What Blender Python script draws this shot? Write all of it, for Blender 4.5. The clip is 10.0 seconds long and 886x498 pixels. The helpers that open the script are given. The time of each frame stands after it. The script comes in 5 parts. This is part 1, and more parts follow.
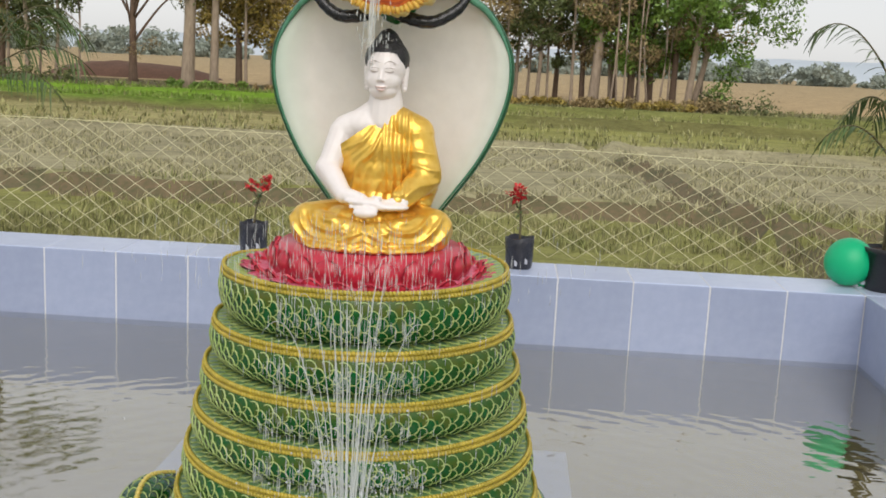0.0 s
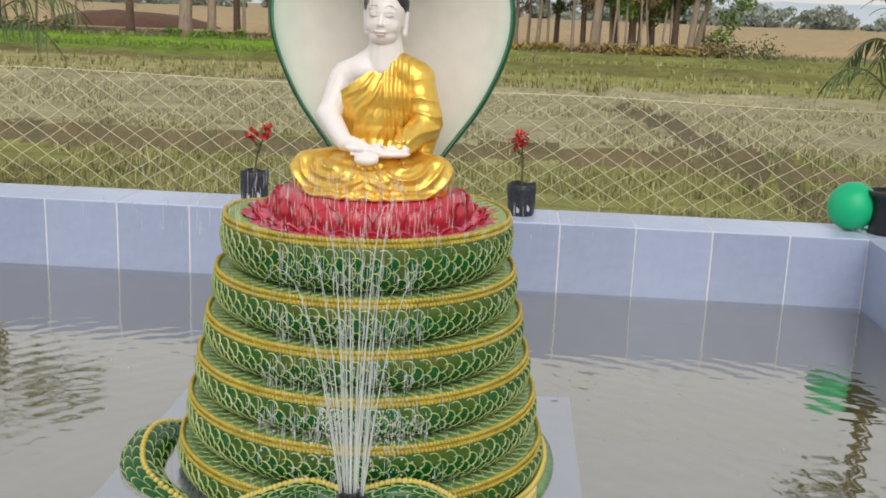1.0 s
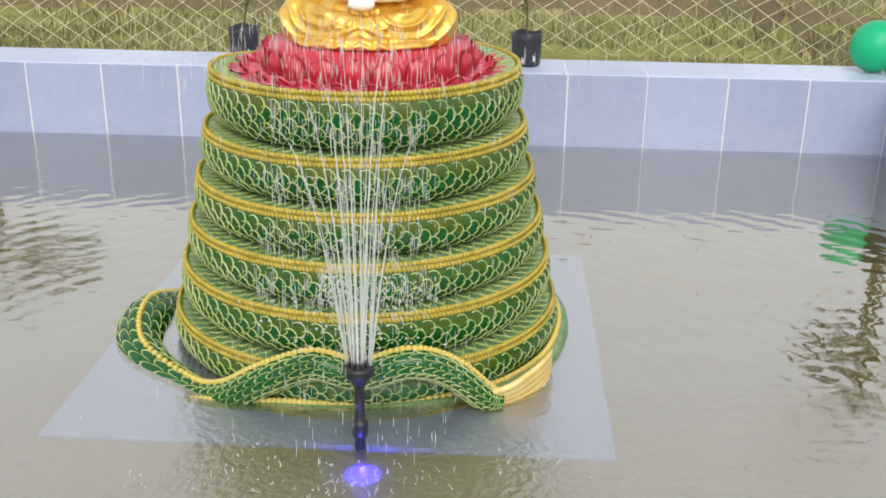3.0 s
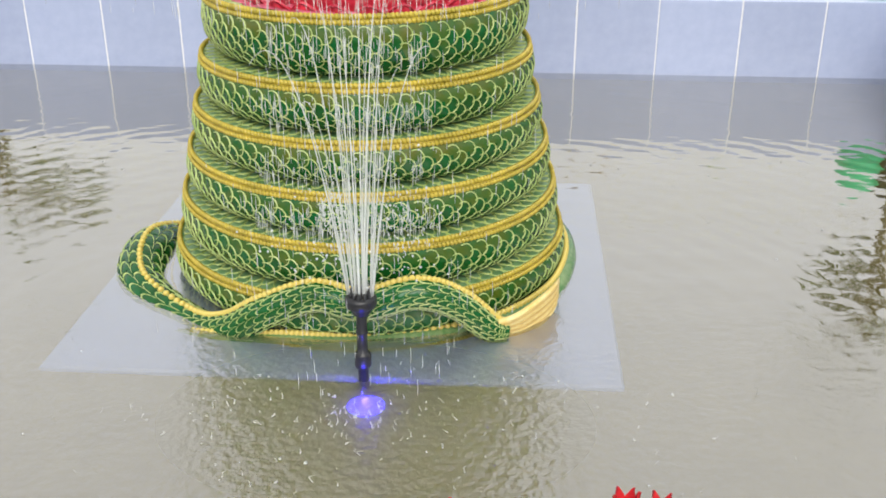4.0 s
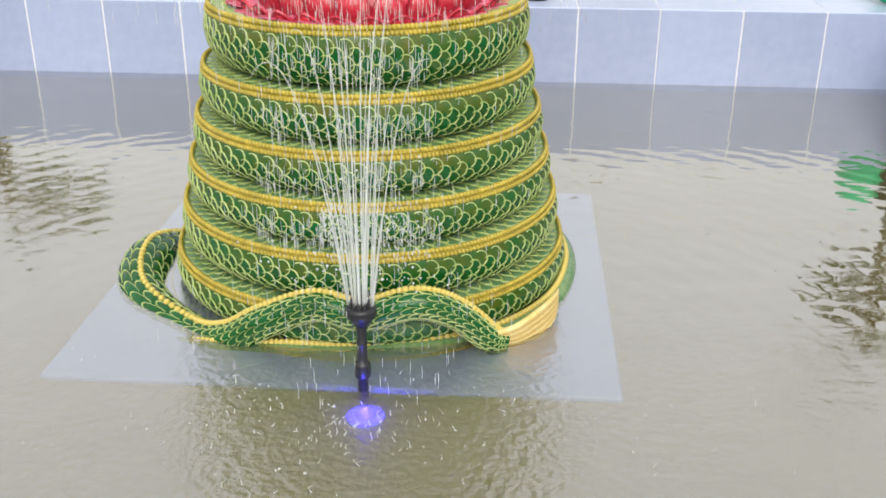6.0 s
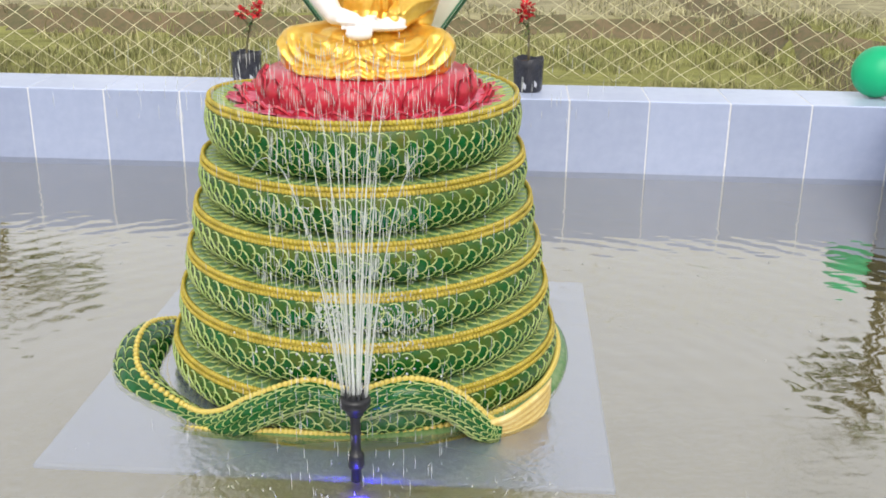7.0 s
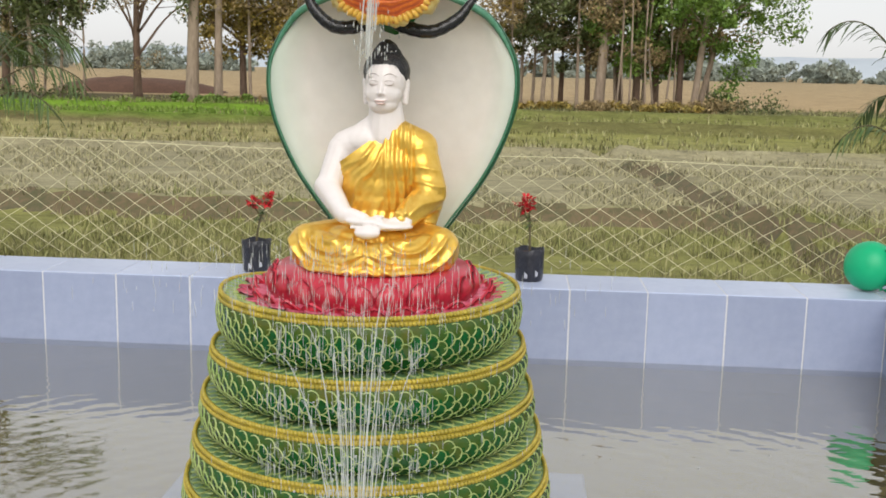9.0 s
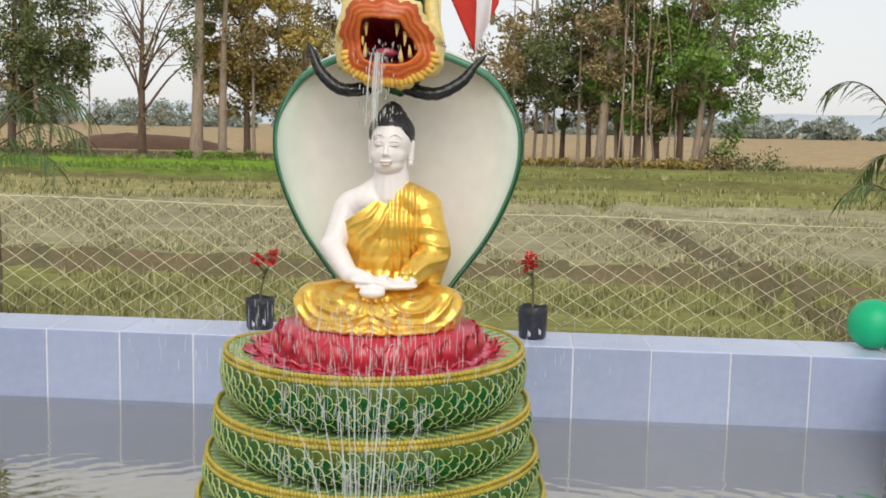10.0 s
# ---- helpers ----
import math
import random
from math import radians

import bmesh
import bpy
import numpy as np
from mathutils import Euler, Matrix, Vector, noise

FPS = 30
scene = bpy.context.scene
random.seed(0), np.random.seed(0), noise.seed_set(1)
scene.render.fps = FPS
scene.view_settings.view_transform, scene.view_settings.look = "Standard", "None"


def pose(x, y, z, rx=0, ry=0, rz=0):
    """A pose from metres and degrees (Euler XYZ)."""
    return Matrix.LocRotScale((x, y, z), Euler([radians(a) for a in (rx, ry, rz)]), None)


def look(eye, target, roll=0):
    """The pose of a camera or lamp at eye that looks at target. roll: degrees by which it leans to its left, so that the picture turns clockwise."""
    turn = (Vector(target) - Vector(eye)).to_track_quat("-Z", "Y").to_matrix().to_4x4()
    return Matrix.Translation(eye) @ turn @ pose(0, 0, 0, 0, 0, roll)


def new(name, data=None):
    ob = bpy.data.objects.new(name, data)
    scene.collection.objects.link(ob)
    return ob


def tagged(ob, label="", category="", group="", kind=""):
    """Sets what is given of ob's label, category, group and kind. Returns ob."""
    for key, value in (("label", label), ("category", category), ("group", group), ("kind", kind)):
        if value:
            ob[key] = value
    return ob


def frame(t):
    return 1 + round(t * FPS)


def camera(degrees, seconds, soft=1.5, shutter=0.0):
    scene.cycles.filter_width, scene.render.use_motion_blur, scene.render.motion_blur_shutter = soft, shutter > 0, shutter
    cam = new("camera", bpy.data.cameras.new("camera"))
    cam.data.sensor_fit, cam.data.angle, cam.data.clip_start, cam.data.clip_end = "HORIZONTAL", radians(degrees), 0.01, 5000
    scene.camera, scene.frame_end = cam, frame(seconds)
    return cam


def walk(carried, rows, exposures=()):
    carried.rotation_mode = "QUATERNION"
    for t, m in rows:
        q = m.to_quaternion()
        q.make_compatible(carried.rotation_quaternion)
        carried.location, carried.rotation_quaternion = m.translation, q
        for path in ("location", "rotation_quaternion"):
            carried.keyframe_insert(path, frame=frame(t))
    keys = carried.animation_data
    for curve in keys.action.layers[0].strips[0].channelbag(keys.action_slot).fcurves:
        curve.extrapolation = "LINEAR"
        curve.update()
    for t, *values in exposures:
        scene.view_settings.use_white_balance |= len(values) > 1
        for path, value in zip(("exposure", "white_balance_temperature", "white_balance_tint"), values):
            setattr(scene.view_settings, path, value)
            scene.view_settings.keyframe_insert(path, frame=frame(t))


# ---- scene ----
cam = camera(46, 10.0, soft=1.75)
PATH = [
    (0, (0.51, -3.455, 1.467), (0.392, -1.49, 1.116), 2.7),
    (0.5, (0.518, -3.471, 1.466), (0.399, -1.513, 1.072), 2.6),
    (1, (0.508, -3.442, 1.46), (0.392, -1.496, 1.012), 2.2),
    (1.5, (0.486, -3.42, 1.451), (0.403, -1.486, 0.948), 1.8),
    (2, (0.475, -3.401, 1.436), (0.405, -1.483, 0.874), 1.7),
    (2.5, (0.482, -3.31, 1.41), (0.398, -1.415, 0.774), 0.8),
    (3, (0.481, -3.246, 1.396), (0.374, -1.377, 0.69), 0.7),
    (3.2, (0.490, -3.228, 1.392), (0.379, -1.375, 0.649), 0.6),
    (4.5, (0.503, -3.186, 1.348), (0.371, -1.374, 0.51), -0.3),
    (5, (0.495, -3.185, 1.355), (0.373, -1.377, 0.509), -0.1),
    (6.5, (0.506, -3.208, 1.392), (0.375, -1.361, 0.635), 0.4),
    (7, (0.503, -3.226, 1.413), (0.383, -1.344, 0.745), 0.6),
    (7.5, (0.502, -3.234, 1.428), (0.37, -1.323, 0.853), 0.7),
    (8, (0.501, -3.245, 1.451), (0.363, -1.309, 0.969), 1.1),
    (8.5, (0.508, -3.275, 1.467), (0.358, -1.323, 1.063), 1.1),
    (9, (0.507, -3.3, 1.479), (0.371, -1.334, 1.14), 1.2),
    (9.5, (0.499, -3.312, 1.487), (0.354, -1.338, 1.203), 1.3),
    (10, (0.5, -3.315, 1.493), (0.357, -1.333, 1.259), 1.2),
]
walk(cam, [(t, look(eye, to, roll)) for t, eye, to, roll in PATH], [(0, 0.17), (1, 0.18), (2, 0.24), (3, 0.55), (4.5, 0.72), (5, 0.72), (6.5, 0.71), (7.5, 0.52), (8.5, 0.31), (10, 0.25)])

# ---------------------------------------------------------------- light
SUN_EL, SUN_AZ = radians(40), radians(172)      # behind the camera, veiled by haze
world = bpy.data.worlds.new("world")
world.use_nodes = True
scene.world = world
wn = world.node_tree
sky = wn.nodes.new("ShaderNodeTexSky")
sky.sky_type = 'NISHITA'
sky.sun_disc = False
sky.sun_elevation, sky.sun_rotation = SUN_EL, SUN_AZ
sky.air_density, sky.dust_density, sky.ozone_density = 1.0, 1.2, 1.0
haze = wn.nodes.new("ShaderNodeHueSaturation")        # milky sky
haze.inputs["Saturation"].default_value = 0.35
wn.links.new(sky.outputs[0], haze.inputs["Color"])
veil = wn.nodes.new("ShaderNodeMix")                   # thin even cloud over the blue
veil.data_type = 'RGBA'
veil.inputs[0].default_value = 0.75
veil.inputs[7].default_value = (4.42, 4.4, 4.45, 1)
wn.links.new(haze.outputs[0], veil.inputs[6])
wn.links.new(veil.outputs[2], wn.nodes["Background"].inputs[0])
wn.nodes["Background"].inputs[1].default_value = 0.15
sun = new("sun", bpy.data.lights.new("sun", "SUN"))
sun.data.energy, sun.data.angle, sun.data.color = 1.5, radians(48), (1.0, 0.95, 0.88)
sun_dir = Vector((math.sin(SUN_AZ) * math.cos(SUN_EL), math.cos(SUN_AZ) * math.cos(SUN_EL), math.sin(SUN_EL)))
sun.matrix_world = look(sun_dir * 40, (0, 0, 0))


# ---------------------------------------------------------------- materials
def mat(name, c1, c2=None, scale=8.0, rough=0.5, metal=0.0, bump=0.0, bump_scale=None, var=0.0, island=False, spec=0.5,
        fine=6.0, stretch=(1, 1, 1)):
    """Two colours mixed by noise at two scales, with relief; var: how far brightness differs from object (or island) to object."""
    m = bpy.data.materials.new(name)
    m.use_nodes = True
    nt = m.node_tree
    n, l = nt.nodes, nt.links
    b = n["Principled BSDF"]
    b.inputs["Roughness"].default_value = rough
    b.inputs["Metallic"].default_value = metal
    b.inputs["Specular IOR Level"].default_value = spec
    c2 = c2 or tuple(x * 0.75 for x in c1)
    co = n.new("ShaderNodeTexCoord")
    mp = n.new("ShaderNodeMapping")
    mp.inputs["Scale"].default_value = stretch
    l.new(co.outputs["Object"], mp.inputs[0])
    n1 = n.new("ShaderNodeTexNoise")
    n1.inputs["Scale"].default_value = scale
    n1.inputs["Detail"].default_value = 5
    n2 = n.new("ShaderNodeTexNoise")
    n2.inputs["Scale"].default_value = scale * fine
    n2.inputs["Detail"].default_value = 3
    for k in (n1, n2):
        l.new(mp.outputs[0], k.inputs["Vector"])
    add = n.new("ShaderNodeMath")
    add.operation = 'ADD'
    l.new(n1.outputs[0], add.inputs[0])
    l.new(n2.outputs[0], add.inputs[1])
    rg = n.new("ShaderNodeMapRange")
    rg.inputs[1].default_value, rg.inputs[2].default_value = 0.72, 1.28
    l.new(add.outputs[0], rg.inputs[0])
    mx = n.new("ShaderNodeMix")
    mx.data_type = 'RGBA'
    mx.inputs[6].default_value, mx.inputs[7].default_value = (*c1, 1), (*c2, 1)
    l.new(rg.outputs[0], mx.inputs[0])
    out = mx.outputs[2]
    if var:
        src = n.new("ShaderNodeNewGeometry").outputs["Random Per Island"] if island else n.new("ShaderNodeObjectInfo").outputs["Random"]
        r2 = n.new("ShaderNodeMapRange")
        r2.inputs[3].default_value, r2.inputs[4].default_value = 1 - var, 1 + var
        l.new(src, r2.inputs[0])
        hs = n.new("ShaderNodeHueSaturation")
        l.new(r2.outputs[0], hs.inputs["Value"])
        l.new(out, hs.inputs["Color"])
        out = hs.outputs[0]
    l.new(out, b.inputs["Base Color"])
    if bump:
        bp = n.new("ShaderNodeBump")
        bp.inputs["Strength"].default_value = bump
        bp.inputs["Distance"].default_value = 0.01
        n3 = n.new("ShaderNodeTexNoise")
        n3.inputs["Scale"].default_value = bump_scale or scale * 5
        n3.inputs["Detail"].default_value = 4
        l.new(mp.outputs[0], n3.inputs["Vector"])
        l.new(n3.outputs[0], bp.inputs["Height"])
        l.new(bp.outputs[0], b.inputs["Normal"])
    return m


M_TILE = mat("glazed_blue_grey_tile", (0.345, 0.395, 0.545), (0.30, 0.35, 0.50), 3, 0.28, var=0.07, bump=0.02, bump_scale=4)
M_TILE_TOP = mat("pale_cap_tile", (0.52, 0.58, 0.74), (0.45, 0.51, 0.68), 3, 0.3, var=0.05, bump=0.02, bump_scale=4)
M_GROUT = mat("white_grout", (0.70, 0.71, 0.74), (0.56, 0.57, 0.60), 20, 0.8)
M_SLAB = mat("slab_tile", (0.40, 0.49, 0.74), (0.36, 0.44, 0.68), 6, 0.4)
M_SILT = mat("silt_murk", (0.265, 0.215, 0.066), (0.21, 0.17, 0.05), 3, 0.9)
M_GREEN = mat("green_gloss_paint", (0.001, 0.105, 0.020), (0.010, 0.062, 0.006), 7, 0.16, bump=0.15, bump_scale=40, spec=0.4)
M_GREEN_Y = mat("yellow_green_paint", (0.09, 0.105, 0.006), (0.004, 0.10, 0.018), 4, 0.25, bump=0.15, bump_scale=40)
M_TEAL = mat("pale_green_paint", (0.16, 0.28, 0.13), (0.07, 0.17, 0.06), 12, 0.3, bump=0.2, bump_scale=40)
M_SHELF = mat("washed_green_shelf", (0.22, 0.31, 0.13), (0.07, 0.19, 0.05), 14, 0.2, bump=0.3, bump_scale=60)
M_LIME = mat("pale_lime_paint", (0.49, 0.56, 0.22), (0.27, 0.38, 0.10), 10, 0.22)
M_YEL = mat("golden_yellow_paint", (0.56, 0.43, 0.055), (0.32, 0.26, 0.03), 14, 0.26, bump=0.2, bump_scale=60)
M_BEAD = mat("yellow_bead_paint", (0.70, 0.58, 0.15), (0.56, 0.42, 0.08), 14, 0.3)
M_CREAM = mat("cream_yellow_paint", (0.78, 0.66, 0.30), (0.70, 0.50, 0.14), 14, 0.4, bump=0.2, bump_scale=40)
M_WHITE = mat("white_gloss_paint", (0.86, 0.81, 0.79), (0.82, 0.76, 0.74), 5, 0.3)
M_HOOD = mat("ivory_paint", (0.80, 0.77, 0.71), (0.73, 0.70, 0.64), 3, 0.5, bump=0.1, bump_scale=10)
M_HOODG = mat("pale_jade_paint", (0.50, 0.62, 0.52), (0.40, 0.56, 0.44), 4, 0.45)
M_GOLD = mat("gold_paint", (0.90, 0.60, 0.13), (0.80, 0.48, 0.07), 9, 0.29, metal=0.65, bump=0.12, bump_scale=70)
M_HAIR = mat("black_paint", (0.012, 0.012, 0.014), (0.02, 0.02, 0.022), 30, 0.35, bump=0.6, bump_scale=120)
M_HORN = mat("black_gloss_horn", (0.010, 0.010, 0.012), (0.02, 0.02, 0.022), 20, 0.25)
M_LIP = mat("rose_paint", (0.72, 0.52, 0.48), (0.68, 0.47, 0.43), 20, 0.35)
M_LINE = mat("brown_line_paint", (0.30, 0.23, 0.20), (0.36, 0.28, 0.25), 20, 0.4)
M_PETAL = mat("crimson_petal_paint", (0.60, 0.035, 0.065), (0.42, 0.018, 0.04), 12, 0.3, var=0.15)
M_PINK = mat("pink_petal_paint", (0.66, 0.16, 0.24), (0.46, 0.04, 0.09), 14, 0.35, var=0.12)
M_ORANGE = mat("orange_lip_paint", (0.74, 0.20, 0.025), (0.56, 0.10, 0.02), 16, 0.3)
M_MAROON = mat("dark_red_mouth_paint", (0.16, 0.004, 0.012), (0.09, 0.003, 0.008), 14, 0.3)
M_FANG = mat("yellow_fang_paint", (0.85, 0.55, 0.12), (0.8, 0.62, 0.25), 20, 0.3)
M_BLACKP = mat("black_plastic", (0.012, 0.013, 0.015), (0.02, 0.02, 0.022), 20, 0.35, bump=0.2, bump_scale=40)
M_POLYBAG = mat("black_poly_bag", (0.014, 0.016, 0.024), (0.03, 0.03, 0.04), 20, 0.3, bump=0.8, bump_scale=45)
M_PRINT = mat("white_bag_print", (0.55, 0.56, 0.60), (0.4, 0.41, 0.45), 40, 0.4)
M_SOIL = mat("potting_soil", (0.09, 0.05, 0.035), (0.05, 0.03, 0.02), 40, 0.95, bump=1, bump_scale=90)
M_LEAF = mat("leaf_green", (0.05, 0.12, 0.025), (0.09, 0.15, 0.03), 15, 0.45, var=0.3, island=True)
M_PALM = mat("palm_leaf", (0.045, 0.10, 0.02), (0.09, 0.13, 0.03), 12, 0.4, var=0.3, island=True)
M_FLOWER = mat("red_blossom", (0.68, 0.025, 0.03), (0.5, 0.02, 0.03), 30, 0.5, var=0.2, island=True)
M_STEM = mat("plant_stem", (0.10, 0.09, 0.04), (0.14, 0.11, 0.06), 30, 0.7)
M_BALLOON = mat("green_balloon_rubber", (0.005, 0.46, 0.20), (0.005, 0.42, 0.18), 2, 0.4, spec=0.4)
M_WIRE = mat("yellowed_fence_wire", (0.74, 0.70, 0.44), (0.62, 0.57, 0.34), 30, 0.55)
M_RED = mat("red_cloth", (0.62, 0.035, 0.02), (0.5, 0.03, 0.02), 10, 0.8)
M_CLOTHW = mat("white_cloth", (0.75, 0.73, 0.74), (0.66, 0.64, 0.66), 10, 0.8)
M_BARK = mat("grey_brown_bark", (0.40, 0.31, 0.23), (0.24, 0.18, 0.13), 2.5, 0.9, bump=0.6, bump_scale=14, stretch=(1, 1, 0.25))
M_BARKD = mat("dark_bark", (0.20, 0.13, 0.09), (0.12, 0.08, 0.055), 2.5, 0.9, bump=0.6, bump_scale=14, stretch=(1, 1, 0.25))
M_LV_DARK = mat("dark_tree_leaves", (0.095, 0.13, 0.04), (0.15, 0.165, 0.055), 1.2, 0.6, var=0.45, island=True)
M_LV_GREEN = mat("fresh_tree_leaves", (0.12, 0.23, 0.035), (0.20, 0.29, 0.05), 1.2, 0.55, var=0.45, island=True)
M_LV_GOLD = mat("dry_golden_leaves", (0.42, 0.29, 0.065), (0.26, 0.21, 0.05), 1.2, 0.6, var=0.5, island=True)
M_LV_BROWN = mat("dry_brown_leaves", (0.38, 0.27, 0.13), (0.24, 0.19, 0.085), 1.2, 0.7, var=0.5, island=True)
M_GRASS = mat("mixed_grass", (0.22, 0.24, 0.085), (0.36, 0.325, 0.17), 1.5, 0.8, var=0.6, island=True, spec=0.2)
M_PADDY = mat("young_rice", (0.15, 0.245, 0.03), (0.21, 0.28, 0.045), 0.8, 0.7, var=0.3, island=True)
M_STUBBLE = mat("straw_stubble", (0.42, 0.38, 0.24), (0.29, 0.28, 0.15), 1.5, 0.85, var=0.6, island=True, spec=0.2)
M_EARTH = mat("bund_earth", (0.19, 0.135, 0.075), (0.10, 0.10, 0.046), 3.0, 0.95, bump=1, bump_scale=9)
M_MOUND = mat("red_brown_earth", (0.16, 0.085, 0.055), (0.11, 0.06, 0.04), 2, 0.95, bump=1, bump_scale=8)
# distance haze is mixed into the leaf colour of the far woods
M_HEDGE = mat("hazed_woodland", (0.30, 0.34, 0.29), (0.36, 0.40, 0.35), 0.08, 1.0, var=0.07, spec=0.0, island=True)
# hill colour carries the blue of the air in front of it
M_HILL = mat("haze_blue_hill", (0.44, 0.50, 0.55), (0.50, 0.55, 0.60), 0.01, 1.0)


def field_material():
    """Strips of field, by their distance: rough grass, stubble, olive fallow, green rice, dry tan."""
    m = bpy.data.materials.new("field_soil_and_turf")
    m.use_nodes = True
    n, l = m.node_tree.nodes, m.node_tree.links
    b = n["Principled BSDF"]
    b.inputs["Roughness"].default_value = 0.95
    b.inputs["Specular IOR Level"].default_value = 0.1
    co = n.new("ShaderNodeTexCoord")
    sep = n.new("ShaderNodeSeparateXYZ")
    l.new(co.outputs["Object"], sep.inputs[0])
    wob = n.new("ShaderNodeTexNoise")
    wob.inputs["Scale"].default_value = 0.35
    wob.inputs["Detail"].default_value = 4
    l.new(co.outputs["Object"], wob.inputs["Vector"])
    far = n.new("ShaderNodeMath")
    far.operation = 'MULTIPLY_ADD'
    l.new(wob.outputs[0], far.inputs[0])
    far.inputs[1].default_value = 1.6
    l.new(sep.outputs[1], far.inputs[2])
    lg = n.new("ShaderNodeMath")
    lg.operation = 'LOGARITHM'
    l.new(far.outputs[0], lg.inputs[0])
    lg.inputs[1].default_value = 1000.0
    def ramp(stops):
        r = n.new("ShaderNodeValToRGB")
        e = r.color_ramp.elements
        for k, (d, c) in enumerate(stops):
            p = math.log(d) / math.log(1000)
            el = e[k] if k < 2 else e.new(p)
            el.position, el.color = p, (*c, 1)
        l.new(lg.outputs[0], r.inputs[0])
        return r
    grass, stub, olive, tan = (0.25, 0.25, 0.085), (0.35, 0.32, 0.195), (0.30, 0.285, 0.115), (0.46, 0.34, 0.19)
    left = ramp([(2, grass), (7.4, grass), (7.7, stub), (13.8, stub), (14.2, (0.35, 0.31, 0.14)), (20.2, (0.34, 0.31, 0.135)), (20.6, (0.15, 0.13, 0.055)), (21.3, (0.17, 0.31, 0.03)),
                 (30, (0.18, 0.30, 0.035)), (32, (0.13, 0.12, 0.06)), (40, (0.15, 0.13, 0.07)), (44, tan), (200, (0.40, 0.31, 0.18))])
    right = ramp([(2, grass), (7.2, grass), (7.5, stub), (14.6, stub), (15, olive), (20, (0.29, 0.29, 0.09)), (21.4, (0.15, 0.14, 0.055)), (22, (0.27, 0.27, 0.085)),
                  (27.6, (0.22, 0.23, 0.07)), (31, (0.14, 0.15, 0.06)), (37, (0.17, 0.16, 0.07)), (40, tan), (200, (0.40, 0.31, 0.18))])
    side = n.new("ShaderNodeMapRange")
    side.inputs[1].default_value, side.inputs[2].default_value = -2.0, 1.0
    l.new(sep.outputs[0], side.inputs[0])
    mx = n.new("ShaderNodeMix")
    mx.data_type = 'RGBA'
    l.new(side.outputs[0], mx.inputs[0])
    l.new(left.outputs[0], mx.inputs[6])
    l.new(right.outputs[0], mx.inputs[7])
    # patches and straw
    n1 = n.new("ShaderNodeTexNoise")
    n1.inputs["Scale"].default_value = 2.4
    n1.inputs["Detail"].default_value = 12
    n1.inputs["Roughness"].default_value = 0.85
    mpp = n.new("ShaderNodeMapping")
    mpp.inputs["Scale"].default_value = (0.45, 1.0, 1.0)
    l.new(co.outputs["Object"], mpp.inputs[0])
    l.new(mpp.outputs[0], n1.inputs["Vector"])
    rg = n.new("ShaderNodeMapRange")
    rg.inputs[1].default_value, rg.inputs[2].default_value, rg.inputs[3].default_value, rg.inputs[4].default_value = 0.32, 0.68, 0.45, 1.5
    l.new(n1.outputs[0], rg.inputs[0])
    hs = n.new("ShaderNodeHueSaturation")
    l.new(rg.outputs[0], hs.inputs["Value"])
    l.new(mx.outputs[2], hs.inputs["Color"])
    l.new(hs.outputs[0], b.inputs["Base Color"])
    bp = n.new("ShaderNodeBump")
    bp.inputs["Strength"].default_value, bp.inputs["Distance"].default_value = 1.0, 0.09
    n2 = n.new("ShaderNodeTexNoise")
    n2.inputs["Scale"].default_value, n2.inputs["Detail"].default_value = 9, 6
    l.new(co.outputs["Object"], n2.inputs["Vector"])
    l.new(n2.outputs[0], bp.inputs["Height"])
    l.new(bp.outputs[0], b.inputs["Normal"])
    return m


